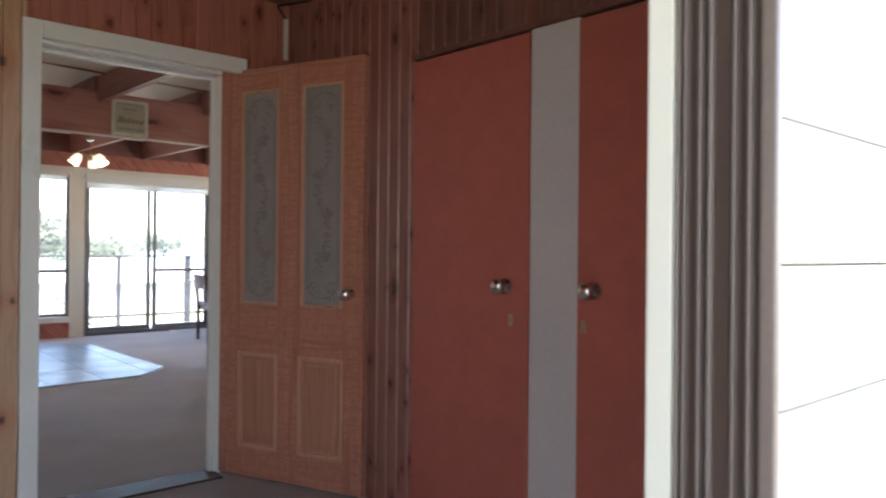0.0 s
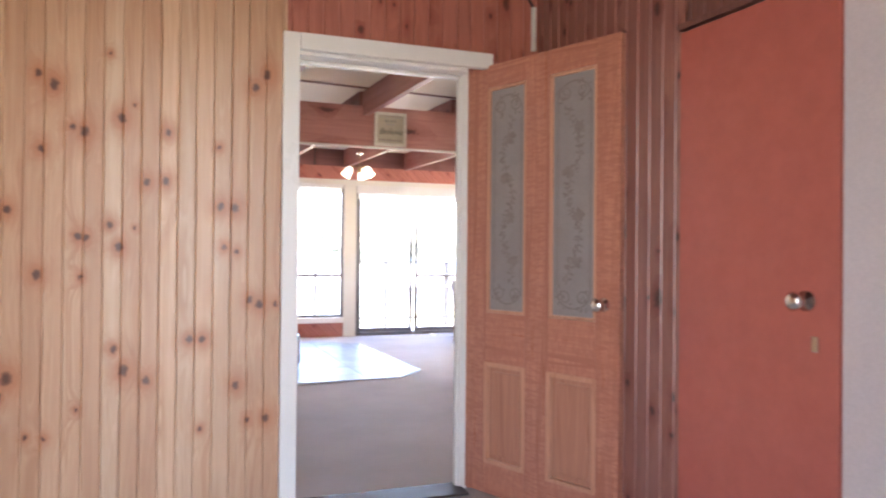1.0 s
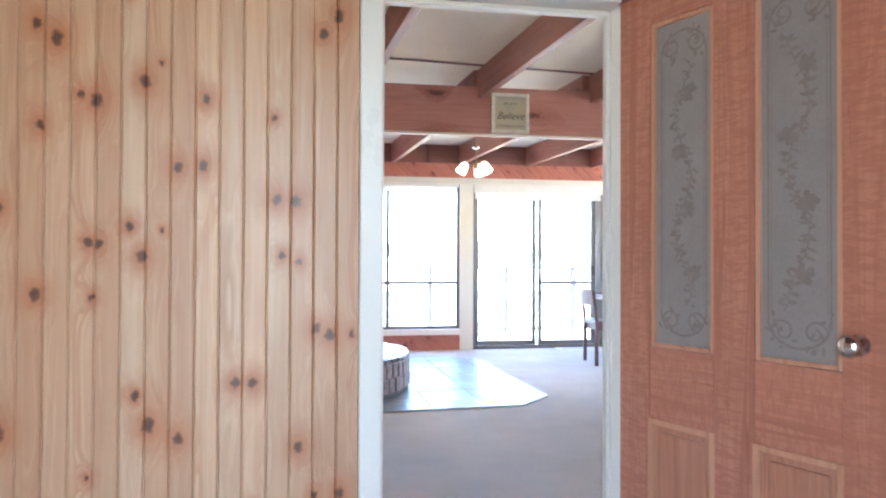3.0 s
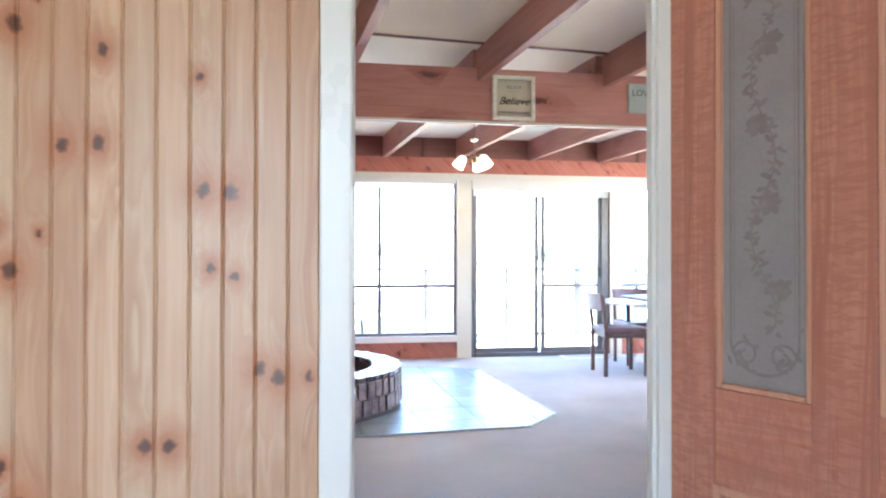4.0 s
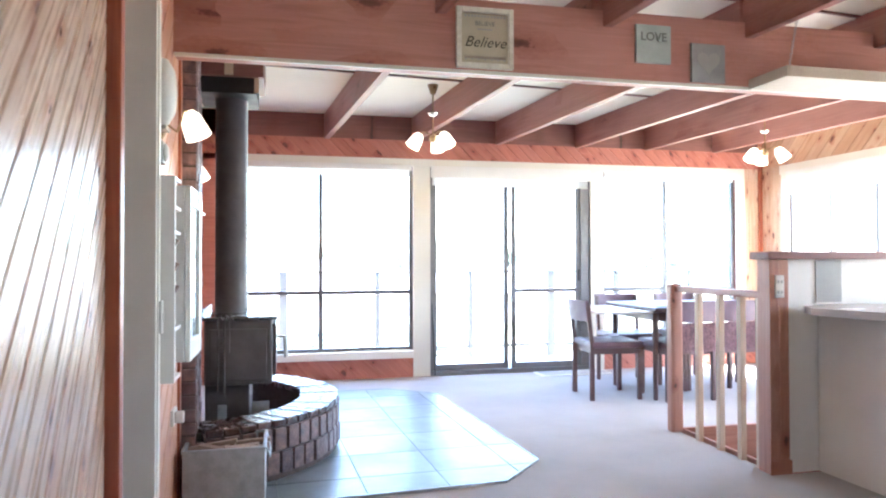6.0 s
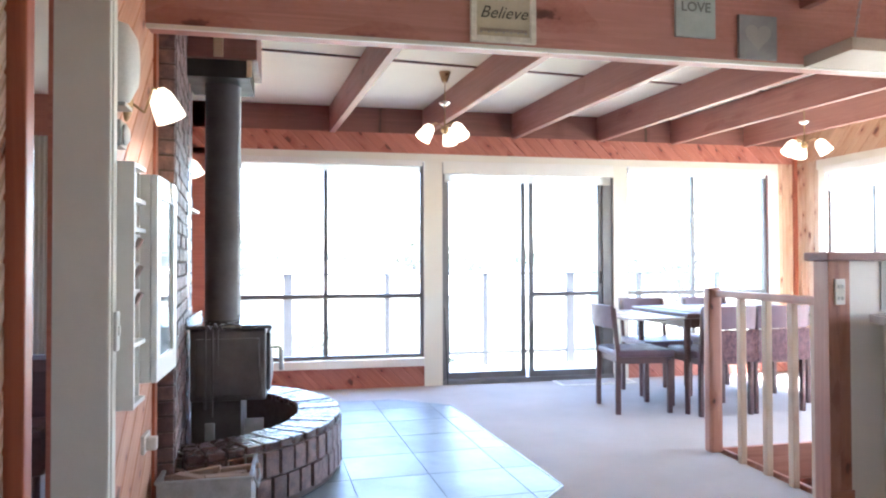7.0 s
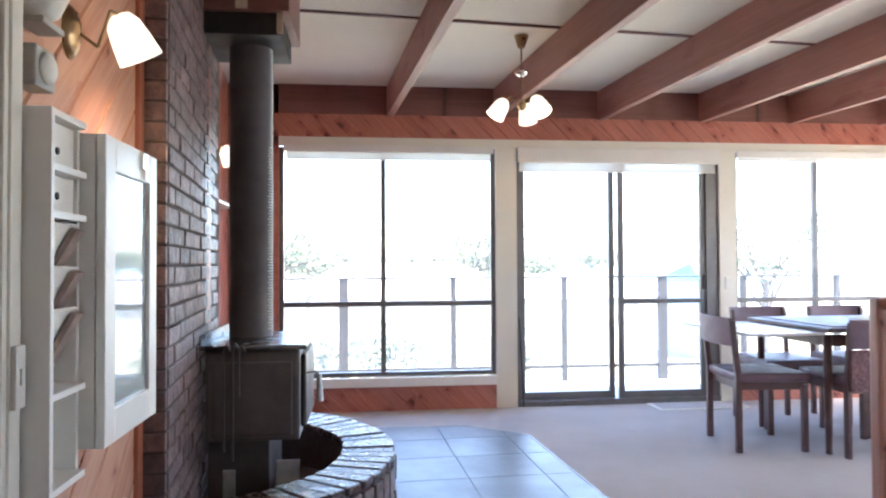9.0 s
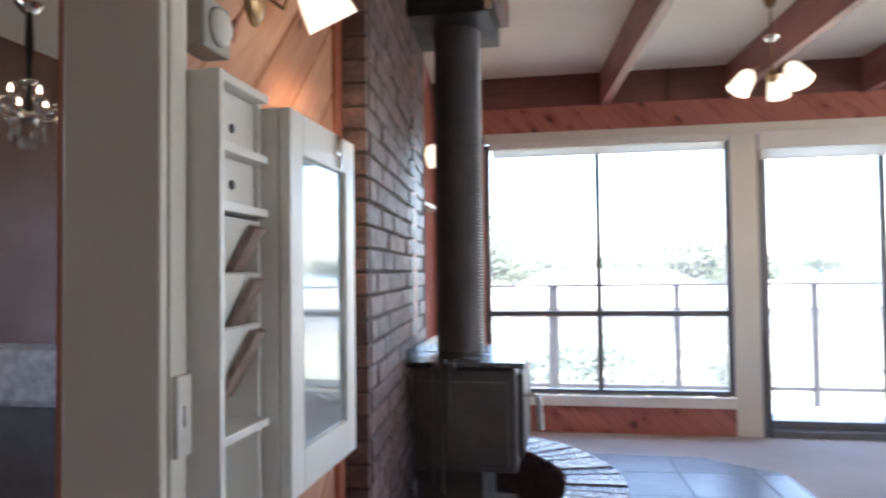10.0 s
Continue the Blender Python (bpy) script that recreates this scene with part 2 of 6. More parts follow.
# the beam's stain made darker, with the rafters' backlit shade in the colour
RAFTER_WOOD = wood("shaded_rafter", (0.40, 0.188, 0.153), (0.295, 0.13, 0.104), (0.10, 0.04, 0.03), 0.40, 0.55, 0.45, (2.6, 8, 8), flat=False)
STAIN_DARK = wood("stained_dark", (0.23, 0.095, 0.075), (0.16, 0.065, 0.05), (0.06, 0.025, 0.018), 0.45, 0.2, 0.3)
DOOR_WOOD = wood("door_wood", (0.63, 0.285, 0.187), (0.44, 0.165, 0.104), (0.1, 0.03, 0.02), 0.30, 0.0, 0.3, figure=0.6)
CHAIR_WOOD = wood("chair_wood", (0.11, 0.052, 0.05), (0.07, 0.032, 0.03), (0.02, 0.01, 0.01), 0.35, 0.0, 0.2)
RAIL_WOOD = wood("rail_wood", (0.44, 0.20, 0.135), (0.31, 0.125, 0.082), (0.09, 0.035, 0.02), 0.36, 0.4, 0.4)
RAIL_UP = wood("rail_wood_upright", (0.48, 0.24, 0.165), (0.34, 0.15, 0.10), (0.09, 0.035, 0.02), 0.36, 0.3, 0.4, flat=False, axis=2)
BALUSTER = wood("baluster_wood", (0.62, 0.48, 0.34), (0.52, 0.37, 0.25), (0.15, 0.07, 0.04), 0.4, 0.2, 0.3, flat=False, axis=2)
FLUSH_RED = mottled("flush_veneer", (0.51, 0.142, 0.108), (0.485, 0.132, 0.10), 0.9, 0.3, grain=14, relief=0.0)
_nt = FLUSH_RED.node_tree
_b = _nt.nodes["Principled BSDF"]
for _l in list(_b.inputs["Roughness"].links) + list(_b.inputs["Normal"].links):
    _nt.links.remove(_l)
_b.inputs["Roughness"].default_value = 0.27
WHITE = mottled("white_gloss_paint", (0.80, 0.78, 0.72), (0.77, 0.75, 0.695), 3, 0.33, relief=0.01, fleck=0.04)
CREAM = mottled("cream_paint", (0.72, 0.69, 0.60), (0.69, 0.66, 0.57), 3, 0.4, relief=0.01, fleck=0.05)
# ceiling colour warmed to stand in for the pendant lamps' glow on it
CEIL = mottled("ceiling_board", (0.89, 0.83, 0.69), (0.85, 0.79, 0.65), 2, 0.7, relief=0.12)
CARPET = mottled("carpet", (0.55, 0.51, 0.48), (0.45, 0.415, 0.39), 1.1, 0.95, grain=260, relief=0.9, distance=0.006, spec=0.1)
TILE = mottled("slate_tile", (0.185, 0.22, 0.235), (0.15, 0.18, 0.195), 3, 0.37, grain=40, relief=0.01, shift=True, spec=0.7)
GROUT = mottled("grout", (0.38, 0.40, 0.41), (0.32, 0.34, 0.345), 20, 0.5)
BRICK = mottled("brick", (0.25, 0.145, 0.13), (0.085, 0.06, 0.058), 22, 0.36, grain=110, relief=0.9, shift=True, distance=0.006, vary=0.45)
BRICK_CAP = mottled("glazed_brick", (0.12, 0.07, 0.064), (0.065, 0.045, 0.044), 18, 0.26, grain=110, relief=0.7, shift=True, distance=0.005, vary=0.4)
MORTAR = mottled("mortar", (0.13, 0.10, 0.09), (0.09, 0.07, 0.065), 30, 0.95, relief=0.6)
IRON = mottled("stove_iron", (0.118, 0.106, 0.108), (0.08, 0.071, 0.073), 8, 0.4, 0.15, relief=0.25)
STEEL_TOP = mottled("stove_top_steel", (0.12, 0.125, 0.13), (0.09, 0.092, 0.1), 10, 0.22, 0.8)
ASH = mottled("ash_bed", (0.09, 0.075, 0.07), (0.05, 0.043, 0.04), 9, 0.8, relief=0.8)
ALU = mottled("bronze_aluminium", (0.18, 0.177, 0.178), (0.145, 0.142, 0.143), 8, 0.4, 0.3, relief=0.03)
ALU_PALE = mottled("brown_aluminium", (0.066, 0.043, 0.034), (0.054, 0.035, 0.028), 1.5, 0.5, 0.0, relief=0.02, spec=0.25)
CHROME, _nt, _b = material("chrome", 0.12, 1.0)
_b.inputs["Base Color"].default_value = (0.75, 0.74, 0.72, 1)
CLOTH_GREY = mottled("grey_cloth", (0.20, 0.19, 0.18), (0.16, 0.15, 0.145), 8, 0.9, relief=0.5)
BRASS = mottled("aged_brass", (0.42, 0.30, 0.17), (0.32, 0.22, 0.12), 20, 0.3, 0.9, relief=0.02)
BLIND = mottled("roller_blind", (0.78, 0.76, 0.72), (0.74, 0.72, 0.68), 4, 0.8, grain=400, relief=0.2)
BLIND_CLOTH = mottled("blind_cloth", (0.86, 0.85, 0.82), (0.82, 0.81, 0.78), 4, 0.8, grain=400, relief=0.1)
_nt = BLIND_CLOTH.node_tree
_thin, _both = _nt.nodes.new("ShaderNodeBsdfTranslucent"), _nt.nodes.new("ShaderNodeMixShader")
_thin.inputs["Color"].default_value = (0.85, 0.85, 0.83, 1)
_both.inputs[0].default_value = 0.6
_nt.links.new(_nt.nodes["Principled BSDF"].outputs[0], _both.inputs[1])
_nt.links.new(_thin.outputs[0], _both.inputs[2])
_nt.links.new(_both.outputs[0], _nt.nodes["Material Output"].inputs["Surface"])
GLASS = veiled_glass("window_glass")
CRYSTAL, _nt, _b = material("cut_crystal", 0.06, 0.0, 0.9)
_b.inputs["Base Color"].default_value = (0.62, 0.60, 0.58, 1)
_b.inputs["Transmission Weight"].default_value = 0.55
PANEL_BEIGE = mottled("beige_panel", (0.50, 0.43, 0.335), (0.45, 0.385, 0.30), 4, 0.6)
FROST = mottled("frosted_glass", (0.34, 0.30, 0.28), (0.285, 0.25, 0.235), 5, 0.35, relief=0.15)
ETCH = mottled("etched_pattern", (0.285, 0.24, 0.22), (0.225, 0.188, 0.172), 30, 0.55)
SHADE_LIT = glow("lit_opal_glass", (1.0, 0.80, 0.54), 0.14)
BULB_LIT = glow("lit_bulb", (1.0, 0.70, 0.40), 22.0)
CANDLE_LIT = glow("lit_candle_bulb", (1.0, 0.76, 0.48), 0.9)
BOOKLET = mottled("brown_cover", (0.36, 0.27, 0.23), (0.24, 0.17, 0.145), 30, 0.6)
VINYL = mottled("purple_vinyl", (0.14, 0.073, 0.097), (0.11, 0.058, 0.077), 10, 0.45, relief=0.25)
SEATCLOTH = mottled("patterned_cloth", (0.20, 0.10, 0.10), (0.045, 0.02, 0.03), 45, 0.9, relief=0.5)
FLORAL = mottled("floral_cloth", (0.72, 0.70, 0.68), (0.30, 0.28, 0.30), 18, 0.9, relief=0.4)
LAMINATE = mottled("laminate_top", (0.55, 0.50, 0.46), (0.50, 0.45, 0.42), 5, 0.22)
GALV = mottled("galvanised_steel", (0.50, 0.52, 0.52), (0.36, 0.375, 0.37), 18, 0.45, 0.6, relief=0.08)
KINDLING = wood("firewood", (0.40, 0.32, 0.26), (0.28, 0.21, 0.165), (0.1, 0.05, 0.03), 0.8, 0.2)
PLASTIC = mottled("white_plastic", (0.74, 0.72, 0.66), (0.70, 0.68, 0.62), 6, 0.4, relief=0.02)
PLASTIC_GREY = mottled("grey_plastic", (0.42, 0.42, 0.38), (0.36, 0.36, 0.33), 6, 0.45, relief=0.02)
MIRROR, _nt, _b = material("back_painted_glass", 0.05, 0.22, 0.5)
_b.inputs["Base Color"].default_value = (0.42, 0.47, 0.48, 1)
INK = mottled("grey_ink", (0.21, 0.235, 0.215), (0.17, 0.19, 0.175), 8, 0.7)
BLACK = mottled("black_paint", (0.02, 0.02, 0.02), (0.015, 0.015, 0.015), 8, 0.5)
PAPER = mottled("aged_paper", (0.56, 0.51, 0.36), (0.50, 0.45, 0.31), 7, 0.8)
FRAME_CREAM = mottled("distressed_cream", (0.80, 0.77, 0.66), (0.62, 0.59, 0.48), 25, 0.6)
MINT = mottled("mint_board", (0.50, 0.58, 0.53), (0.42, 0.50, 0.46), 12, 0.7)
GREYBOARD = mottled("grey_board", (0.36, 0.37, 0.35), (0.28, 0.29, 0.28), 12, 0.7)
DECK = wood("deck_boards", (0.33, 0.35, 0.355), (0.26, 0.28, 0.29), (0.05, 0.05, 0.05), 0.5, 0.0)
RAIL_GREY = mottled("rail_paint", (0.05, 0.046, 0.044), (0.036, 0.033, 0.032), 9, 0.55)
CLADDING = mottled("cream_weatherboard", (0.56, 0.545, 0.505), (0.53, 0.515, 0.48), 2, 0.6)
JOINT_TAN = mottled("tan_primer", (0.50, 0.40, 0.30), (0.42, 0.33, 0.25), 4, 0.8)
ALU_RIB = mottled("lighter_aluminium", (0.19, 0.15, 0.13), (0.15, 0.115, 0.10), 1, 0.4, 0.0, relief=0.0)
PLASTER = mottled("warm_white_plaster", (0.66, 0.58, 0.56), (0.61, 0.53, 0.515), 2, 0.7)
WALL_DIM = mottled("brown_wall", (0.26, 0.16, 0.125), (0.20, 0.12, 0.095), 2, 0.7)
GROUND = mottled("dry_grass_ground", (0.20, 0.20, 0.12), (0.33, 0.30, 0.20), 0.05, 0.95, grain=3)
LEAF = mottled("leaves", (0.07, 0.09, 0.05), (0.115, 0.125, 0.08), 1.0, 0.8)
BARK = mottled("bark", (0.13, 0.10, 0.08), (0.08, 0.06, 0.05), 3, 0.9)
SEA = mottled("sea", (0.05, 0.16, 0.24), (0.06, 0.20, 0.29), 0.02, 0.15)
TURQ = mottled("turquoise_roof", (0.03, 0.22, 0.245), (0.03, 0.19, 0.21), 2, 0.5)
TURQ_WALL = mottled("pale_hut_wall", (0.27, 0.40, 0.43), (0.23, 0.35, 0.38), 2, 0.7)
ROOF_GREY = mottled("pale_roof", (0.40, 0.38, 0.36), (0.32, 0.30, 0.285), 2, 0.6)
HOUSE_WALL = mottled("rendered_wall", (0.40, 0.37, 0.33), (0.34, 0.31, 0.28), 2, 0.8)
TRIM_RED = wood("red_trim", (0.42, 0.13, 0.07), (0.30, 0.085, 0.045), (0.1, 0.03, 0.02), 0.35, 0.0, 0.2, axis=2)


# ---------------------------------------------------------------- builders
def box(bm, x0, y0, z0, x1, y1, z1, bevel=0.0, m=None):
    r = bmesh.ops.create_cube(bm, size=1.0, matrix=Matrix.LocRotScale(((x0 + x1) / 2, (y0 + y1) / 2, (z0 + z1) / 2), None, (abs(x1 - x0), abs(y1 - y0), abs(z1 - z0))))
    vs = r["verts"]
    if bevel:
        es = list({e for v in vs for e in v.link_edges})
        out = bmesh.ops.bevel(bm, geom=es, offset=bevel, segments=2, affect="EDGES", profile=0.6)
        vs = list({v for f in out["faces"] for v in f.verts} | {v for v in vs if v.is_valid})
    if m is not None:
        bmesh.ops.transform(bm, matrix=m, verts=vs)
    return bm


def boxes(*rows, bevel=0.0):
    bm = bmesh.new()
    for r in rows:
        box(bm, *r, bevel=bevel)
    return bm


def rod(bm, p, q, r0, r1=None, seg=10):
    """A round bar from p to q."""
    p, q = Vector(p), Vector(q)
    d = q - p
    m = Matrix.Translation((p + q) / 2) @ d.to_track_quat("Z", "Y").to_matrix().to_4x4()
    bmesh.ops.create_cone(bm, cap_ends=True, segments=seg, radius1=r0, radius2=r0 if r1 is None else r1, depth=d.length, matrix=m)
    return bm


def pipe(bm, pts, r, seg=8):
    for a, b in zip(pts, pts[1:]):
        rod(bm, a, b, r, seg=seg)
    return bm


def lathe(bm, profile, centre, seg=24, m=None):
    """A surface of revolution about z through centre; profile rows of (radius, height)."""
    rings = []
    for r, z in profile:
        rings.append([bm.verts.new((centre[0] + r * math.cos(2 * math.pi * i / seg), centre[1] + r * math.sin(2 * math.pi * i / seg), centre[2] + z)) for i in range(seg)])
    for a, b in zip(rings, rings[1:]):
        for i in range(seg):
            f = bm.faces.new((a[i], a[(i + 1) % seg], b[(i + 1) % seg], b[i]))
            f.smooth = True
    if m is not None:
        bmesh.ops.transform(bm, matrix=m, verts=[v for r in rings for v in r])
    return bm


def prism(bm, pts, z0, z1, m=None):
    """An upright prism over a plan of points."""
    lo = [bm.verts.new((x, y, z0)) for x, y in pts]
    hi = [bm.verts.new((x, y, z1)) for x, y in pts]
    bm.faces.new(lo[::-1])
    bm.faces.new(hi)
    n = len(pts)
    for i in range(n):
        bm.faces.new((lo[i], lo[(i + 1) % n], hi[(i + 1) % n], hi[i]))
    if m is not None:
        bmesh.ops.transform(bm, matrix=m, verts=lo + hi)
    return bm


def mesh_of(name, bm):
    bmesh.ops.recalc_face_normals(bm, faces=bm.faces)
    me = bpy.data.meshes.new(name)
    bm.to_mesh(me)
    bm.free()
    return me


def put(name, bm, mat, m=None):
    me = bm if isinstance(bm, bpy.types.Mesh) else mesh_of(name, bm)
    if mat and not me.materials:
        me.materials.append(mat)
    ob = new(name, me)
    if m is not None:
        ob.matrix_basis = m
    return ob


def part(name, bm, mat, parent, label="", m=None):
    """One mesh under a thing or a part; its mesh is laid out in the world's metres."""
    ob = put(name, bm, mat, m)
    ob.parent = parent
    if parent.parent is None:
        ob.matrix_parent_inverse = parent.matrix_basis.inverted()
    if label:
        tagged(ob, label)
    return ob


def thing(name, at, label, category, group="", kind=""):
    ob = new(name)
    ob.empty_display_size = 0.1
    ob.matrix_basis = Matrix.Translation(at)
    return tagged(ob, label, category, group, kind)


def structure(name, bm, mat, label, category):
    return tagged(put(name, bm, mat), label, category, kind="structure")


def clip(poly, a, b, c):
    """The part of a polygon where a*u + b*v <= c."""
    out = []
    for (u0, v0), (u1, v1) in zip(poly, poly[1:] + poly[:1]):
        d0, d1 = a * u0 + b * v0 - c, a * u1 + b * v1 - c
        if d0 <= 0:
            out.append((u0, v0))
        if d0 * d1 < 0:
            k = d0 / (d0 - d1)
            out.append((u0 + k * (u1 - u0), v0 + k * (v1 - v0)))
    return out


def boarding(parent, mat, origin, udir, vdir, region, angle, width, depth=0.014, groove=0.006, name="board"):
    """Tongue-and-groove boards over a convex region of a wall's plane, laid at an angle to its u axis; each is a piece."""
    u, v = Vector(udir), Vector(vdir)
    n = u.cross(v)
    ca, sa = math.cos(radians(angle)), math.sin(radians(angle))
    al, ac = ca * u + sa * v, -sa * u + ca * v
    m = Matrix.Translation(origin) @ Matrix((al, ac, n)).transposed().to_4x4()
    loc = [(ca * x + sa * y, -sa * x + ca * y) for x, y in region]
    k0, k1 = math.floor(min(q for _, q in loc) / width), math.ceil(max(q for _, q in loc) / width)
    for k in range(k0, k1):
        p = clip(clip(loc, 0, 1, (k + 1) * width), 0, -1, -k * width)
        if len(p) < 3 or abs(sum(a[0] * b[1] - a[1] * b[0] for a, b in zip(p, p[1:] + p[:1]))) < 2e-4:
            continue
        c = (sum(a for a, _ in p) / len(p), (k + 0.5) * width)
        q = clip(clip(p, 0, 1, (k + 1) * width - groove), 0, -1, -k * width - groove)
        bm = bmesh.new()
        shrunk = lambda pts, z: [bm.verts.new((a - c[0], b - c[1], z)) for a, b in pts]
        if len(q) == len(p):
            back, lip, front = shrunk(p, 0), shrunk(p, depth - groove), shrunk(q, depth)
            for lo, hi in ((back, lip), (lip, front)):
                for i in range(len(p)):
                    bm.faces.new((lo[i], lo[(i + 1) % len(p)], hi[(i + 1) % len(p)], hi[i]))
            bm.faces.new(front)
        else:
            lo, hi = shrunk(p, 0), shrunk(p, depth - groove)
            for i in range(len(p)):
                bm.faces.new((lo[i], lo[(i + 1) % len(p)], hi[(i + 1) % len(p)], hi[i]))
            bm.faces.new(hi)
        part(name, bm, mat, parent, m=m @ Matrix.Translation((c[0], c[1], 0)))


def beam(name, p, q, width, height, mat, label="", category="", parent=None, bevel=0.006):
    """A squared timber between two points of its underside's centre line, its own x along it."""
    p, q = Vector(p), Vector(q)
    d = q - p
    x = d.normalized()
    y = Vector((0, 0, 1)).cross(x)
    y = y.normalized() if y.length > 1e-4 else Vector((0, 1, 0))
    m = Matrix.Translation(p) @ Matrix((x, y, x.cross(y))).transposed().to_4x4()
    bm = box(bmesh.new(), 0, -width / 2, 0, d.length, width / 2, height, bevel=bevel)
    if parent:
        return part(name, bm, mat, parent, label, m)
    return tagged(put(name, bm, mat, m), label, category)

# ---------------------------------------------------------------- the shell
CEILING = 2.56
SKEW = 0.088              # the side walls and rafters run this much off square
FACADE = 9.733
X0, X1 = 0.34, 6.02       # side walls of the living room
DOOR_L, DOOR_R = 0.575, 1.405

# entry: the boarded wall with the doorway, its core behind the boards
wall_entry = structure("wall_entry", boxes((-1.6, 3.345, 0, DOOR_L, 3.485, CEILING), (1.435, 3.43, 0, 1.52, 3.485, 2.03), (1.52, 3.345, 0, 2.2, 3.485, 2.03), (DOOR_R, 3.345, 2.03, 2.2, 3.485, CEILING), (DOOR_L, 3.345, 2.03, DOOR_R, 3.485, CEILING)), PINE_RED,
                       "knotty pine boarded wall with a white-framed doorway", "wall")
boarding(wall_entry, PINE_WALL, (0.105, 3.345, 0), (1, 0, 0), (0, 0, 1), [(-1.705, 0.0), (0.435, 0.0), (0.435, CEILING), (-1.705, CEILING)], 90, 0.0697, groove=0.005)
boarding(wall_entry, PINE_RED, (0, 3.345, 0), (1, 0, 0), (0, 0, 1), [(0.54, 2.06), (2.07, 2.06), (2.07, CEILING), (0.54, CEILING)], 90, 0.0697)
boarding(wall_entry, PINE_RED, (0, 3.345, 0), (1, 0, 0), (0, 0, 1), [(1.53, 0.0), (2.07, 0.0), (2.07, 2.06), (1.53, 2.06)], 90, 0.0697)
boarding(wall_entry, PINE, (0, 3.485, 0), (-1, 0, 0), (0, 0, 1), [(-2.2, 0.0), (-1.46, 0.0), (-1.46, CEILING), (-2.2, CEILING)], 45, 0.095)

SIDE = Matrix.Translation((1.815, 2.6, 0)) @ Matrix.Rotation(math.atan(SKEW), 4, "Z")
wall_entry_right = tagged(put("wall_entry_right", boxes((0.012, -2.2, 0, 0.12, 0.74, CEILING)), STAIN_DARK, SIDE), "stained boarded wall beside two flush doors, boards darkened for shade", "wall", kind="structure")
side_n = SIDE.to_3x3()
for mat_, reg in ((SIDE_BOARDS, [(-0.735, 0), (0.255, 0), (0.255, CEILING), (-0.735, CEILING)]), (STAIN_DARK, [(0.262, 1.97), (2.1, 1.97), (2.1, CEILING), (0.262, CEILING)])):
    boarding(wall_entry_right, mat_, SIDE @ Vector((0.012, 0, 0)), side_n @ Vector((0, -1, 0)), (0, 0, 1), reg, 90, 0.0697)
structure("wall_entry_left", boxes((-1.72, 0.36, 0, -1.6, 3.485, CEILING)), PINE, "pine wall at the side of the entry", "wall")
structure("wall_front", boxes((0.802, 0.36, 0, 2.2, 0.48, CEILING), (-1.72, 0.36, 0, -0.42, 0.48, CEILING), (-0.42, 0.36, 2.25, 0.80, 0.48, CEILING)), PLASTER, "front wall of the house with the open entrance", "wall")
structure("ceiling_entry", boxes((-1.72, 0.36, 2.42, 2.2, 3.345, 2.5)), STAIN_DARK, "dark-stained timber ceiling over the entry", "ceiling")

# floor: one carpeted slab with the stairwell left open
structure("floor", boxes((-4.2, 0.36, -0.2, 3.40, 9.85, 0), (3.40, 7.19, -0.2, 6.15, 9.85, 0), (4.35, 3.4, -0.2, 6.15, 7.19, 0), (3.40, 3.4, -0.2, 4.35, 6.2, 0)), CARPET, "grey-beige wall-to-wall carpet", "floor")
structure("stairwell_lining", boxes((3.40, 6.2, -2.6, 3.43, 7.19, -0.2), (4.32, 6.2, -2.6, 4.35, 7.19, -0.2), (3.40, 7.16, -2.6, 4.35, 7.19, -0.2), (3.40, 6.2, -2.6, 4.35, 6.23, -0.2), (3.40, 6.2, -2.65, 4.35, 7.19, -2.6)), PINE_RED, "pine lining of the stairwell", "wall")
structure("threshold", boxes((DOOR_L, 3.33, 0.0, DOOR_R, 3.50, 0.012), bevel=0.004), ALU_PALE, "worn metal threshold strip in the doorway", "threshold")

ceil = bmesh.new()
box(ceil, -4.2, 3.2, CEILING, 6.15, 9.95, CEILING + 0.08)
ceil_ob = structure("ceiling", ceil, CEIL, "off-white ceiling boards between the rafters", "ceiling")
seams = bmesh.new()
for y in (3.90, 5.97, 8.04):
    prism(seams, [(0.2, y + SKEW * 0.2 - 0.009), (6.1, y + SKEW * 6.1 - 0.009), (6.1, y + SKEW * 6.1 + 0.009), (0.2, y + SKEW * 0.2 + 0.009)], CEILING - 0.012, CEILING - 0.0005)
structure("trim_ceiling_seams", seams, STAIN_DARK, "thin dark cover strips on the ceiling seams", "trim")

# left wall of the living room, with a doorway to the next room
wall_left = structure("wall_left", boxes((0.22, 5.54, 0, X0 - 0.016, 7.5, CEILING), (0.22, 4.80, 2.25, X0 - 0.016, 5.54, CEILING)), PINE_RED, "diagonally boarded pine wall", "wall")
near_core = bmesh.new()
prism(near_core, [(0.25, 4.80), (0.38, 4.80), (0.50, 3.488), (0.25, 3.488)], 0, CEILING)
wall_left_near = structure("wall_left_near", near_core, PINE_RED, "diagonally boarded pine wall beside the doorway", "wall")
_k = math.hypot(1, SKEW)
# paler pine copy puts the window light's grazing sheen into these boards
boarding(wall_left_near, PINE_PALE, (0.50, 3.488, 0), (-SKEW / _k, 1 / _k, 0), (0, 0, 1), [(0.0, 0), (1.272, 0), (1.272, CEILING), (0.0, CEILING)], 45, 0.08)
boarding(wall_left, PINE_LAMPLIT, (X0 - 0.016, 0, 0), (0, 1, 0), (0, 0, 1), [(5.6, 0), (6.395, 0), (6.395, CEILING), (5.6, CEILING)], 45, 0.13)
far_core = bmesh.new()
prism(far_core, [(0.02, 7.42), (0.165, 7.42), (-0.038, FACADE), (-0.16, FACADE)], 0, CEILING)
wall_left_far = structure("wall_left_far", far_core, PINE_RED, "red-stained boarded wall beyond the chimney", "wall")
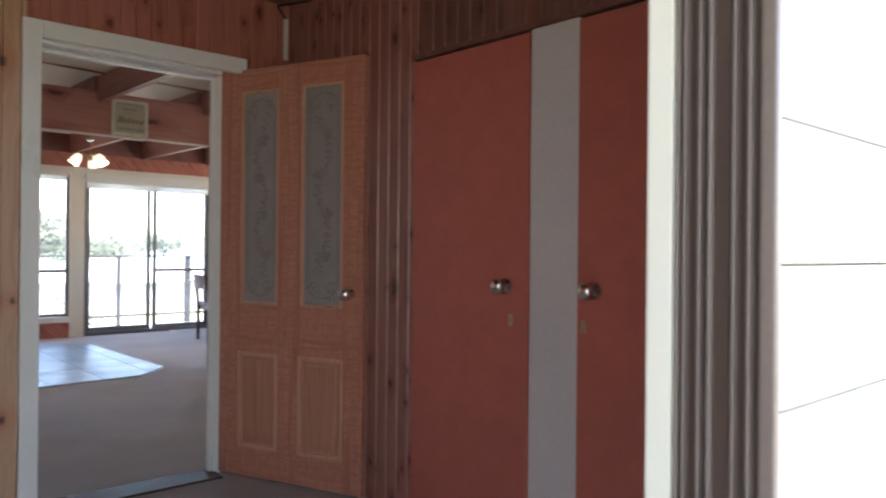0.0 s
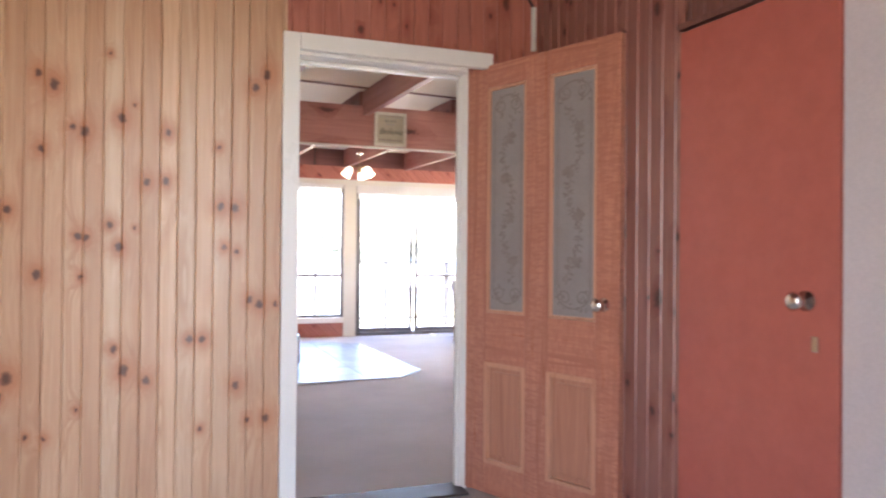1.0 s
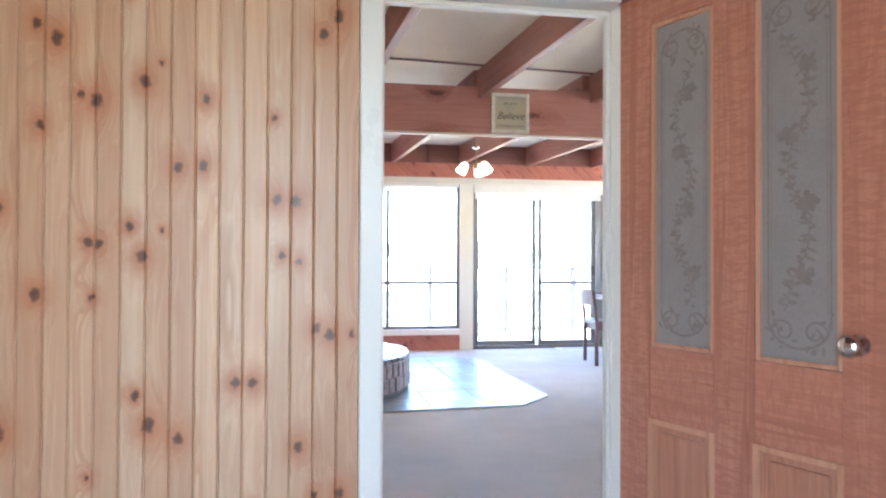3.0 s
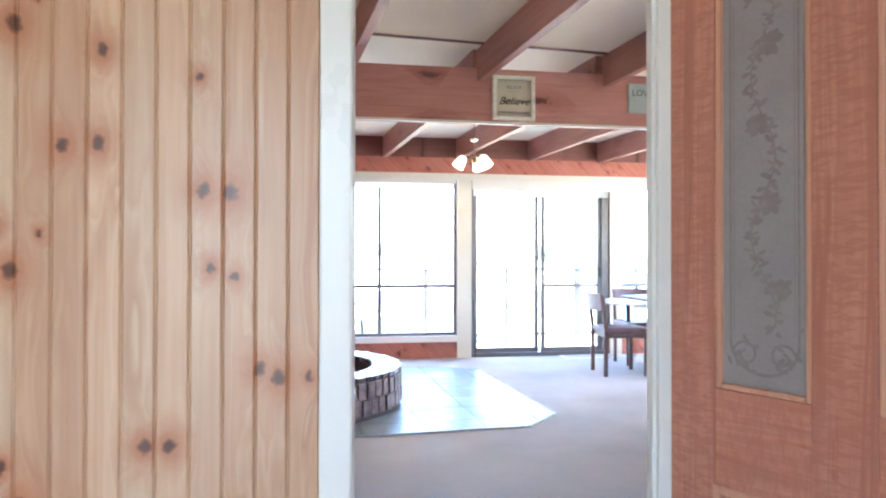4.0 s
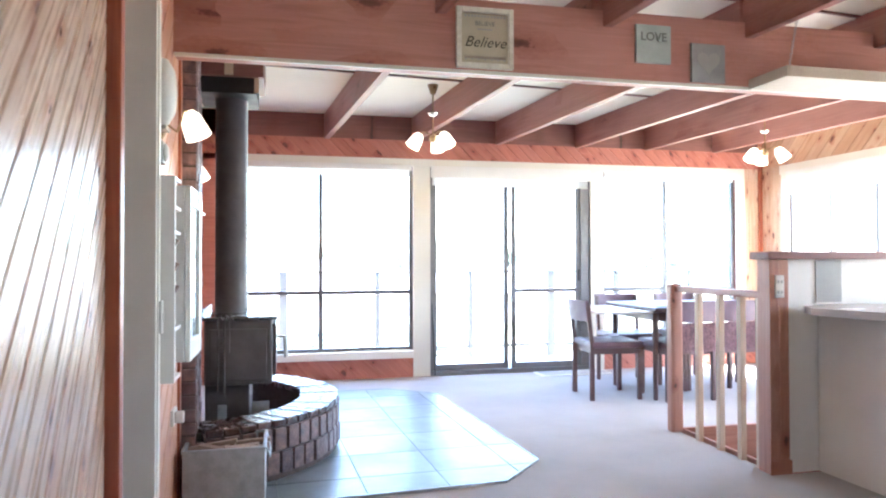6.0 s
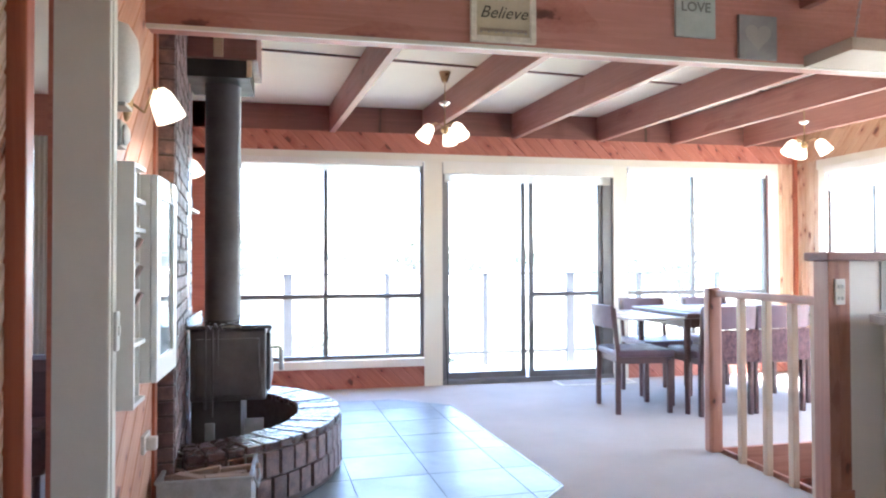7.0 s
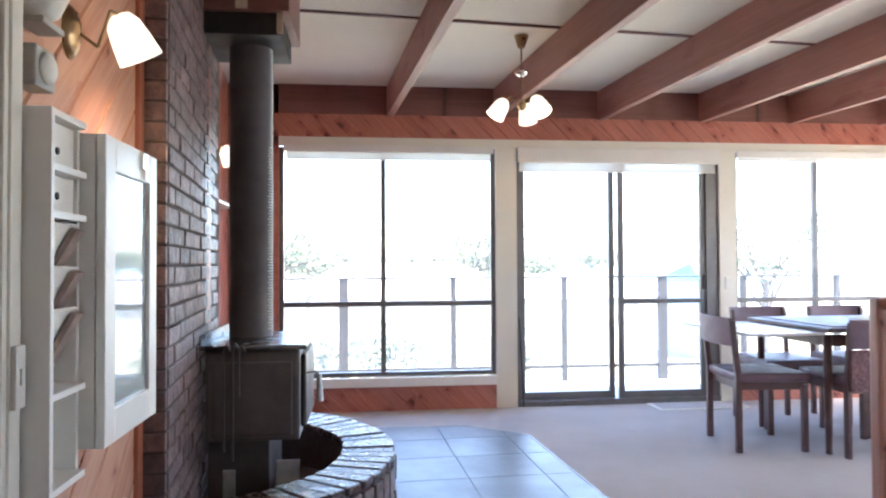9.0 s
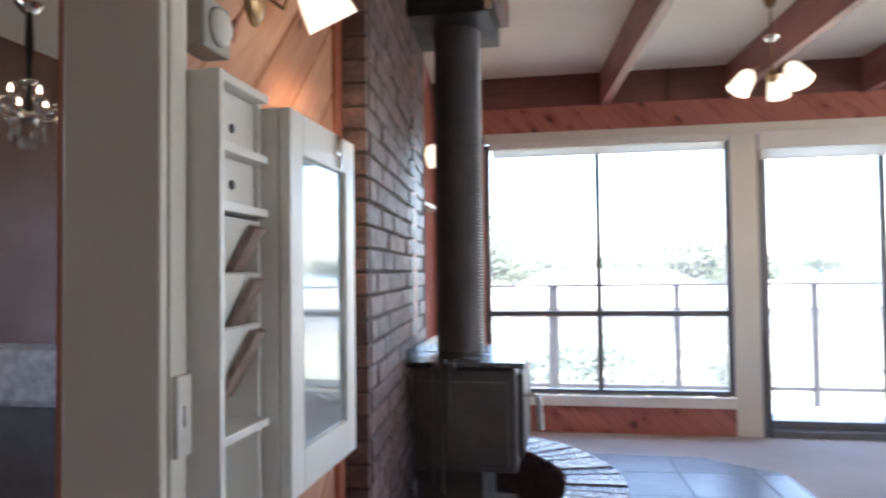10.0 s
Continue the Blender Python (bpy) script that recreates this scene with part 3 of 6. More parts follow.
boarding(wall_left_far, PINE_RED, (0.165, 7.42, 0), (-SKEW / _k, 1 / _k, 0), (0, 0, 1), [(0, 0), (2.31, 0), (2.31, CEILING), (0, CEILING)], 45, 0.13)
structure("trim_doorway_near", boxes((0.30, 4.757, 0, 0.436, 4.797, CEILING), bevel=0.004), TRIM_RED, "red-stained trim on the near edge of the doorway", "trim")
structure("trim_doorway_inner", boxes((0.25, 4.797, 0, 0.43, 4.812, 2.26), bevel=0.003), WHITE, "white door jamb beside the red-stained trim", "trim")
structure("trim_corner_red", boxes((0.325, 6.395, 0, 0.350, 6.447, CEILING), bevel=0.004), TRIM_RED, "red-stained corner strip beside the brickwork", "trim")
structure("trim_post_white", boxes((0.235, 5.53, 0, 0.388, 5.60, CEILING), (0.376, 5.545, 0, 0.394, 5.585, CEILING), bevel=0.005), CREAM, "wide white-painted doorway jamb", "trim")

# facade with two windows and a sliding door
fw = bmesh.new()
for r in ((-4.2, -2.1), (2.075, 2.235), (3.965, 4.10), (5.70, 6.15)):
    box(fw, r[0], FACADE, 0, r[1], FACADE + 0.12, CEILING)
box(fw, -4.2, FACADE, 2.10, 6.15, FACADE + 0.121, CEILING)
box(fw, -0.4, FACADE, 0, 0.36, FACADE + 0.12, CEILING)
box(fw, 0.36, FACADE, 0, 2.08, FACADE + 0.119, 0.24)
box(fw, 4.09, FACADE, 0, 5.71, FACADE + 0.119, 0.24)
box(fw, -2.1, FACADE, 0, -0.4, FACADE + 0.119, 0.24)
wall_facade = structure("wall_facade", fw, PINE_RED, "window wall with pine boarding above and below the glass", "wall")
boarding(wall_facade, PINE_RED, (0, FACADE, 0), (1, 0, 0), (0, 0, 1), [(-0.03, 2.15), (X1, 2.15), (X1, 2.33), (-0.03, 2.33)], 135, 0.09, depth=0.018)
boarding(wall_facade, PINE_RED, (0, FACADE, 0), (1, 0, 0), (0, 0, 1), [(-0.03, 0.0), (2.07, 0.0), (2.07, 0.19), (-0.03, 0.19)], 135, 0.09, depth=0.018)
boarding(wall_facade, PINE_RED, (0, FACADE, 0), (1, 0, 0), (0, 0, 1), [(4.10, 0.0), (X1, 0.0), (X1, 0.19), (4.10, 0.19)], 135, 0.09, depth=0.018)
boarding(wall_facade, PINE_PALE, (0, FACADE, 0), (1, 0, 0), (0, 0, 1), [(5.80, 0.19), (X1, 0.19), (X1, 2.15), (5.80, 2.15)], 90, 0.09, depth=0.018)

rw = bmesh.new()
for r in ((9.30, FACADE + 0.12), (7.45, 7.62), (3.4, 4.5)):
    box(rw, X1, r[0], 0, X1 + 0.12, r[1], CEILING)
box(rw, X1, 3.4, 2.10, X1 + 0.121, FACADE + 0.12, CEILING)
box(rw, X1, 4.5, 0, X1 + 0.119, 9.3, 0.24)
wall_right = structure("wall_right", rw, PINE_RED, "pine-boarded side wall with wide windows", "wall")
boarding(wall_right, PINE, (X1, 0, 0), (0, -1, 0), (0, 0, 1), [(-9.72, 2.15), (-3.6, 2.15), (-3.6, 2.50), (-9.72, 2.50)], 45, 0.13)
boarding(wall_right, PINE_RED, (X1, 0, 0), (0, -1, 0), (0, 0, 1), [(-9.72, 0), (-5.6, 0), (-5.6, 0.19), (-9.72, 0.19)], 45, 0.13)
boarding(wall_right, PINE_PALE, (X1, 0, 0), (0, -1, 0), (0, 0, 1), [(-9.72, 0.19), (-9.38, 0.19), (-9.38, 2.15), (-9.72, 2.15)], 90, 0.09)
structure("wall_kitchen_back", boxes((1.95, 3.36, 0, 6.15, 3.48, CEILING)), PLASTER, "plain wall behind the kitchen", "wall")
structure("trim_corner_post", boxes((X1 - 0.05, FACADE - 0.05, 0.0, X1, FACADE, 2.5), bevel=0.005), TRIM_RED, "red-stained corner post between the window walls", "trim")

# white lining boards around the glass
lining = bmesh.new()
box(lining, 0.36, FACADE - 0.022, 2.075, 5.80, FACADE, 2.15, bevel=0.004)
structure("trim_window_head", lining, CREAM, "cream head board above the windows", "trim")
structure("trim_post_middle", boxes((2.068, FACADE - 0.024, 0, 2.240, FACADE, 2.075), bevel=0.004), CREAM, "cream post between window and sliding door", "trim")
structure("trim_post_right", boxes((3.955, FACADE - 0.024, 0, 4.105, FACADE, 2.075), bevel=0.004), CREAM, "cream post beside the sliding door", "trim")
structure("trim_post_corner", boxes((5.69, FACADE - 0.024, 0.19, 5.80, FACADE, 2.075), bevel=0.004), CREAM, "cream upright at the end of the windows", "trim")
structure("trim_sill", boxes((0.36, FACADE - 0.05, 0.19, 2.068, FACADE, 0.262), bevel=0.006), WHITE, "white window sill board", "trim")
structure("trim_sill_right", boxes((4.105, FACADE - 0.05, 0.19, 5.69, FACADE, 0.262), bevel=0.006), WHITE, "white window sill board", "trim")
structure("trim_side_window", boxes((X1 - 0.024, 7.3, 2.055, X1, 9.40, 2.15), (X1 - 0.022, 9.28, 0.19, X1, 9.38, 2.055), (X1 - 0.022, 7.44, 0.19, X1, 7.64, 2.055), (X1 - 0.05, 4.5, 0.19, X1 - 0.001, 9.28, 0.262), bevel=0.003), CREAM, "cream boards framing the side window", "trim")


def window(name, x0, x1, z0, z1, mullions, bar, label, y=FACADE + 0.05, frame=0.035):
    """An aluminium window in the facade: frame, mullions, cross bar and a pane in each field."""
    w = thing(name, (0.5 * (x0 + x1), y, z0), label, "window", kind="structure")
    f = frame
    part("window_frame", boxes((x0, y - 0.03, z0, x0 + f, y + 0.03, z1), (x1 - f, y - 0.03, z0, x1, y + 0.03, z1), (x0 + f, y - 0.03, z0, x1 - f, y + 0.03, z0 + f), (x0 + f, y - 0.03, z1 - f, x1 - f, y + 0.03, z1), bevel=0.003), ALU, w, "dark bronze aluminium frame")
    xs = [x0 + f] + list(mullions) + [x1 - f]
    for x in mullions:
        part("mullion", boxes((x - 0.02, y - 0.024, z0 + f, x + 0.02, y + 0.024, z1 - f), bevel=0.003), ALU, w)
    if bar:
        for a, b in zip(xs, xs[1:]):
            part("cross_bar", boxes((a + (0.019 if a in mullions else -0.002), y - 0.022, bar - 0.02, b - (0.019 if b in mullions else -0.002), y + 0.022, bar + 0.02), bevel=0.003), ALU, w)
    for a, b in zip(xs, xs[1:]):
        for lo, hi in (((z0 + f, bar), (bar, z1 - f)) if bar else ((z0 + f, z1 - f),)):
            g = part("pane", boxes((a, y - 0.003, lo, b, y + 0.003, hi)), GLASS, w, "clear glass pane")
            g.visible_shadow = False
    return w


window("window_1", 0.36, 2.07, 0.262, 2.075, (1.17,), 0.835, "fixed aluminium window looking over the deck")
window("window_2", 4.105, 5.69, 0.262, 2.075, (4.85,), 0.835, "aluminium window beside the dining table")
window("window_4", -2.1, -0.4, 0.262, 2.075, (-1.25,), 0.835, "aluminium window of the next room")

# the side wall's windows
side = thing("window_3", (X1 + 0.05, 8.4, 0.262), "tall aluminium side window with raised blinds", "window", kind="structure")
# second bay is unseen, lengthened to y 4.5 to light the kitchen side
for y0, y1, mull in ((7.62, 9.30, (8.75, 8.2)), (4.5, 7.45, (5.5, 6.5))):
    part("window_frame", boxes((X1 + 0.02, y0, 0.262, X1 + 0.08, y0 + 0.035, 2.075), (X1 + 0.02, y1 - 0.035, 0.262, X1 + 0.08, y1, 2.075), (X1 + 0.02, y0, 0.262, X1 + 0.08, y1, 0.297), (X1 + 0.02, y0, 2.04, X1 + 0.08, y1, 2.075), bevel=0.003), ALU, side)
    for y in mull:
        part("mullion", boxes((X1 + 0.026, y - 0.02, 0.29, X1 + 0.074, y + 0.02, 2.05), bevel=0.003), ALU, side)
    part("cross_bar", boxes((X1 + 0.028, y0 + 0.03, 0.815, X1 + 0.072, y1 - 0.03, 0.855), bevel=0.003), ALU, side)
    g = part("pane", boxes((X1 + 0.047, y0 + 0.03, 0.29, X1 + 0.053, y1 - 0.03, 2.05)), GLASS, side, "clear glass pane")
    g.visible_shadow = False

# sliding door: fixed leaf behind, sliding leaf with a cross bar
sd = thing("door_1", (3.1, FACADE + 0.05, 0), "two-leaf sliding glass door in bronze aluminium, closed", "door", kind="structure")
part("door_frame", boxes((2.243, FACADE + 0.0, 0.0, 2.275, FACADE + 0.1, 2.075), (3.85, FACADE + 0.0, 0.0, 3.955, FACADE + 0.1, 2.075), (2.275, FACADE + 0.0, 2.04, 3.85, FACADE + 0.1, 2.075), (2.243, FACADE - 0.02, 0.0, 3.955, FACADE + 0.1, 0.045), bevel=0.004), ALU, sd, "dark bronze aluminium door frame")
for x0, x1, y, bar in ((2.275, 3.075, FACADE + 0.07, None), (3.10, 3.85, FACADE + 0.035, 0.835)):
    leaf = part("leaf", boxes((x0, y - 0.018, 0.045, x0 + 0.045, y + 0.018, 2.04), (x1 - 0.045, y - 0.018, 0.045, x1, y + 0.018, 2.04), (x0 + 0.045, y - 0.018, 0.045, x1 - 0.045, y + 0.018, 0.10), (x0 + 0.045, y - 0.018, 1.99, x1 - 0.045, y + 0.018, 2.04), bevel=0.003), ALU, sd)
    if bar:
        part("cross_bar", boxes((x0 + 0.045, y - 0.016, bar - 0.02, x1 - 0.045, y + 0.016, bar + 0.02), bevel=0.003), ALU, leaf)
    g = part("pane", boxes((x0 + 0.04, y - 0.003, 0.1, x1 - 0.04, y + 0.003, 2.0)), GLASS, leaf, "clear glass pane")
    g.visible_shadow = False
part("latch", boxes((3.825, FACADE + 0.0, 0.93, 3.845, FACADE + 0.017, 1.05), bevel=0.004), BLACK, sd)

# roof timbers
beam("main_beam", (0.10, 6.30, 2.078), (6.05, 6.30, 2.078), 0.13, 0.352, STAIN, "deep red-stained timber beam across the room", "beam")
structure("trim_beam_edge", boxes((0.34, 6.232, 2.062, 6.05, 6.250, 2.080), bevel=0.003), CREAM, "pale strip along the lower edge of the beam", "trim")
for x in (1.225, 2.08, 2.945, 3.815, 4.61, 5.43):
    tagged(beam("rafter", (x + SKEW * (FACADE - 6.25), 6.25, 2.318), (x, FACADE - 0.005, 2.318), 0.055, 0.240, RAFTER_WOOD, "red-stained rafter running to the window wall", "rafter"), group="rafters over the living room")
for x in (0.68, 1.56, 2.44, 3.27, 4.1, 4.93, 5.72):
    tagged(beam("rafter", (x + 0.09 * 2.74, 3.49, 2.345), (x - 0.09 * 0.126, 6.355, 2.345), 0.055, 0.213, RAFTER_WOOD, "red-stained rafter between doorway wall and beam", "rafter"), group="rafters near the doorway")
structure("trim_wall_plate", boxes((0.36, FACADE - 0.02, 2.33, X1, FACADE, CEILING)), STAIN_DARK, "dark timber plate between rafter ends", "trim")

# outside
structure("ground", boxes((-900, 9.0, -4.0, 900, 1500, -3.9), (-900, -300, -4.0, 900, 9.01, -3.9)), GROUND, "dry grass around the house", "ground")

# ---------------------------------------------------------------- entry
arch = thing("door_frame_white", (0.99, 3.33, 0), "white-painted architrave and jambs of the doorway", "door frame", kind="structure")
part("architrave", boxes((0.522, 3.308, 0, 0.594, 3.345, 2.092), bevel=0.006), WHITE, arch)
part("head_board", boxes((0.594, 3.306, 2.018, 1.50, 3.345, 2.092), bevel=0.006), WHITE, arch)
part("jamb", boxes((0.562, 3.345, 0, 0.594, 3.50, 2.03), (0.594, 3.43, 0, 0.606, 3.47, 2.01), bevel=0.003), WHITE, arch)
part("jamb", boxes((1.388, 3.432, 0, 1.432, 3.50, 2.03), (1.376, 3.445, 0, 1.388, 3.478, 2.01), bevel=0.003), WHITE, arch)
part("head_jamb", boxes((0.594, 3.345, 2.005, 1.388, 3.50, 2.035), (0.606, 3.43, 1.99, 1.376, 3.47, 2.005), bevel=0.003), WHITE, arch)
part("architrave", boxes((0.50, 3.485, 0, 0.58, 3.51, 2.09), (1.40, 3.485, 0, 1.47, 3.51, 2.09), (0.58, 3.485, 2.02, 1.40, 3.51, 2.09), bevel=0.004), WHITE, arch)


def etching(a, b, lo, hi):
    """The etched drawing of one frosted light: a double border line, scrolls at both ends and a flowering spray up the middle."""
    et = bmesh.new()
    rng = random.Random(int(a * 1000))
    cx, y = 0.5 * (a + b), 0.0048

    def petal(x, z, l, w, turn):
        m = Matrix.Translation((x, 0, z)) @ Matrix.Rotation(turn, 4, "Y")
        et.faces.new([et.verts.new(m @ Vector((p * l, y + rng.uniform(0, 0.0004), q * w))) for p, q in ((0, 0), (0.3, -0.8), (0.75, -0.9), (1, 0), (0.7, 1), (0.3, 0.8))])

    def stroke(pts, w):
        for (x0, z0), (x1, z1) in zip(pts, pts[1:]):
            d = math.hypot(x1 - x0, z1 - z0) or 1
            nx, nz = -(z1 - z0) / d * w, (x1 - x0) / d * w
            et.faces.new([et.verts.new((x, y, z)) for x, z in ((x0 + nx, z0 + nz), (x1 + nx, z1 + nz), (x1 - nx, z1 - nz), (x0 - nx, z0 - nz))])
    for x in (a + 0.034, b - 0.034):
        stroke([(x, lo + 0.12), (x, hi - 0.12)], 0.003)
        stroke([(x + (0.009 if x < cx else -0.009), lo + 0.14), (x + (0.009 if x < cx else -0.009), hi - 0.14)], 0.0012)
    half = 0.5 * (b - a) - 0.034
    for zc, up in ((lo + 0.045, 1), (hi - 0.045, -1)):
        for s in (-1, 1):
            stroke([(cx + s * half * math.sin(0.5 * math.pi * k / 14), zc + up * 0.075 * (1 - math.cos(0.5 * math.pi * k / 14))) for k in range(15)], 0.004)
            stroke([(cx + s * (0.045 + (0.034 - 0.0011 * k) * math.cos(0.34 * k)), zc + up * (0.045 + (0.034 - 0.0011 * k) * math.sin(0.34 * k))) for k in range(24)], 0.0035)
            for k in range(9):
                petal(cx + s * rng.uniform(0.02, half), zc + up * rng.uniform(0.0, 0.11), rng.uniform(0.014, 0.03), rng.uniform(0.004, 0.008), rng.uniform(-3, 3))
    zs = [lo + 0.16 + (hi - lo - 0.32) * k / 60 for k in range(61)]
    stem = [(cx + 0.03 * math.sin(k * 0.21 + a * 9), z) for k, z in enumerate(zs)]
    stroke(stem, 0.0022)
    for k, (x, z) in enumerate(stem):
        s = 1 if k % 2 else -1
        for _ in range(2):
            petal(x, z, rng.uniform(0.012, 0.034), rng.uniform(0.003, 0.007), (0.0 if s > 0 else math.pi) + rng.uniform(-1.0, 1.0))
    for k in (7, 23, 38, 53):
        x, z = stem[k]
        x += 0.026 * (1 if k % 2 else -1)
        for i in range(7):
            petal(x, z, rng.uniform(0.024, 0.038), rng.uniform(0.008, 0.012), 2 * math.pi * i / 7 + rng.uniform(-0.3, 0.3))
    return et


def panel_door():
    """A four-panel door, open towards the entry: two frosted lights above, two raised panels below."""
    hinge = Vector((1.420, 3.430, 0.012))
    th = radians(24)
    u = Vector((math.sin(th), -math.cos(th), 0))
    n = Vector((-math.cos(th), -math.sin(th), 0))
    m = Matrix.Translation(hinge - 0.019 * n) @ Matrix((u, n, Vector((0, 0, 1)))).transposed().to_4x4()
    d = tagged(new("door_2"), "stained timber panel door with two frosted lights, standing open", "door", kind="structure")
    d.matrix_basis = m

    def add(name, bm, mat, parent=d, label=""):
        ob = put(name, bm, mat)
        ob.parent = parent
        if label:
            tagged(ob, label)
        return ob
    W, T = 0.855, 0.019
    for a, b in ((0, 0.130), (0.366, 0.500), (0.742, W)):
        add("stile", boxes((a, -T, 0, b, T, 2.02), bevel=0.004), TRIM_DOOR)
    for lo, hi in ((0, 0.15), (0.612, 0.852), (1.912, 2.02)):
        for a, b in ((0.130, 0.366), (0.500, 0.742)):
            add("rail", boxes((a, -T, lo, b, T, hi), bevel=0.003), DOOR_WOOD)
    for a, b in ((0.130, 0.366), (0.500, 0.742)):
        g = add("frosted_light", boxes((a, -0.004, 0.852, b, 0.004, 1.912)), FROST, label="grey frosted glass with an etched floral border")
        add("etching", etching(a, b, 0.852, 1.912), ETCH, g)
        lo, hi = 0.852, 1.912
        bead = boxes((a, -0.013, lo, a + 0.014, 0.0165, hi), (b - 0.014, -0.013, lo, b, 0.0165, hi), (a + 0.014, -0.013, lo, b - 0.014, 0.0165, lo + 0.014), (a + 0.014, -0.013, hi - 0.014, b - 0.014, 0.0165, hi), bevel=0.005)
        add("glazing_bead", bead, DOOR_BEAD)
        lo, hi = 0.15, 0.612
        p = add("raised_panel", boxes((a, -0.004, lo, b, 0.004, hi)), DOOR_PANEL)
        add("panel_field", boxes((a + 0.036, -0.013, lo + 0.036, b - 0.036, 0.013, hi - 0.036), bevel=0.008), DOOR_PANEL, p)
        add("moulding", boxes((a - 0.006, -0.014, lo - 0.006, a + 0.014, 0.0235, hi + 0.006), (b - 0.014, -0.014, lo - 0.006, b + 0.006, 0.0235, hi + 0.006), (a + 0.014, -0.014, lo - 0.006, b - 0.014, 0.0235, lo + 0.014), (a + 0.014, -0.014, hi - 0.014, b - 0.014, 0.0235, hi + 0.006), bevel=0.005), DOOR_BEAD)
    k = bmesh.new()
    rot = Matrix.Translation((0.785, T, 0.925)) @ Matrix.Rotation(-math.pi / 2, 4, "X")
    lathe(k, [(0.0, 0.0), (0.028, 0.0), (0.028, 0.006), (0.011, 0.012), (0.011, 0.03), (0.026, 0.042), (0.029, 0.055), (0.022, 0.066), (0.0, 0.068)], (0, 0, 0), 20, rot)
    add("door_knob", k, CHROME, label="round chrome knob")


TRIM_DOOR = wood("door_stile", (0.63, 0.285, 0.187), (0.41, 0.152, 0.095), (0.1, 0.03, 0.02), 0.30, 0.0, 0.3, axis=2, figure=0.6)
# lighter beads, darker panels: the mouldings' highlight and shade put into the wood colour
DOOR_BEAD = wood("door_bead", (0.70, 0.39, 0.255), (0.56, 0.27, 0.165), (0.1, 0.03, 0.02), 0.30, 0.0, 0.3, axis=2)
DOOR_PANEL = wood("door_panel", (0.57, 0.275, 0.175), (0.42, 0.18, 0.11), (0.1, 0.03, 0.02), 0.30, 0.0, 0.3, axis=2)
panel_door()

# two flush doors on the side wall with a plaster pier between
for name, y0, y1, knob_y in (("door_3", -0.876, -0.262, -0.775), ("door_4", -1.85, -1.090, -1.155)):
    d = tagged(new(name), "flush red-brown veneered door, closed", "door", kind="structure")
    d.matrix_basis = SIDE

    def leaf_part(name, bm, mat, label=""):
        ob = put(name, bm, mat)
        ob.parent = d
        return tagged(ob, label)
    leaf_part("leaf", boxes((-0.03, y0, 0.01, 0.012, y1, 1.935), bevel=0.003), FLUSH_RED)
    k = bmesh.new()
    rot = Matrix.Translation((-0.03, knob_y, 1.01)) @ Matrix.Rotation(-math.pi / 2, 4, "Y")
    lathe(k, [(0.0, 0.0), (0.030, 0.0), (0.030, 0.008), (0.012, 0.014), (0.012, 0.032), (0.025, 0.046), (0.028, 0.058), (0.018, 0.068), (0.0, 0.069)], (0, 0, 0), 20, rot)
    leaf_part("door_knob", k, CHROME, "round chrome knob")
    kp = knob_y - 0.03 if name == "door_3" else knob_y + 0.035
    leaf_part("keyhole_plate", boxes((-0.036, kp - 0.011, 0.865, -0.03, kp + 0.011, 0.91), bevel=0.002), CHROME)
tagged(put("pier_plaster", boxes((-0.02, -1.086, 0, 0.012, -0.880, 1.945)), PLASTER, SIDE), "pale grey plaster pier between two doors", "wall", kind="structure")
tagged(put("trim_door_head", boxes((-0.035, -2.0, 1.945, 0.012, -0.255, 1.968), bevel=0.003), STAIN_DARK, SIDE), "dark head strip over the flush doors", "trim", kind="structure")

# conduit and cable in the corner over the panel door
cab = thing("cable_conduit", (1.73, 3.30, 2.2), "short white conduit with a dark cable along the ceiling", "cable")
part("conduit", rod(bmesh.new(), (1.715, 3.315, 2.13), (1.715, 3.315, 2.34), 0.013), PLASTIC, cab)
part("cable", pipe(bmesh.new(), [(1.715, 3.315, 2.34), (1.66, 3.30, 2.395), (1.73, 3.1, 2.385), (1.79, 2.4, 2.40), (1.88, 1.3, 2.405)], 0.006), BLACK, cab)

hk = thing("wall_hook", (-0.63, 3.33, 1.58), "small white plastic stick-on hook on the pine boards", "hook")
part("plate", boxes((-0.640, 3.3275, 1.563, -0.622, 3.331, 1.593), bevel=0.0015), PLASTIC, hk)
part("peg", pipe(bmesh.new(), [(-0.631, 3.328, 1.572), (-0.631, 3.317, 1.567), (-0.631, 3.314, 1.574)], 0.003), PLASTIC, hk)

# right jamb of the entrance: white post, ribbed sliding-door channel, cladding outside
ej = thing("entrance_jamb", (0.75, 0.45, 0), "white jamb with a ribbed aluminium sliding-door channel", "door frame", kind="structure")
part("jamb_post", boxes((0.645, 0.395, 0, 0.70, 0.427, 2.3), bevel=0.004), CREAM, ej)
part("jamb_back", boxes((0.70, 0.302, 0, 0.80, 0.445, 2.3)), CREAM, ej)
part("channel_web", boxes((0.652, 0.303, 0, 0.70, 0.394, 2.3)), ALU_PALE, ej, "dull brown aluminium channel")
# ribs get a lighter metal colour: the edges' sharp highlights painted in
for y, w, x in ((0.3895, 0.0025, 0.641), (0.382, 0.0025, 0.642), (0.365, 0.003, 0.640), (0.3535, 0.003, 0.639), (0.330, 0.003, 0.641), (0.314, 0.003, 0.639)):
    part("channel_rib", boxes((x, y - w, 0, 0.653, y, 2.3), bevel=0.001), ALU_RIB, ej, "channel edge with its highlight in the colour")
part("channel_face", boxes((0.6455, 0.3335, 0, 0.653, 0.350, 2.3), bevel=0.0015), ALU_PALE, ej)
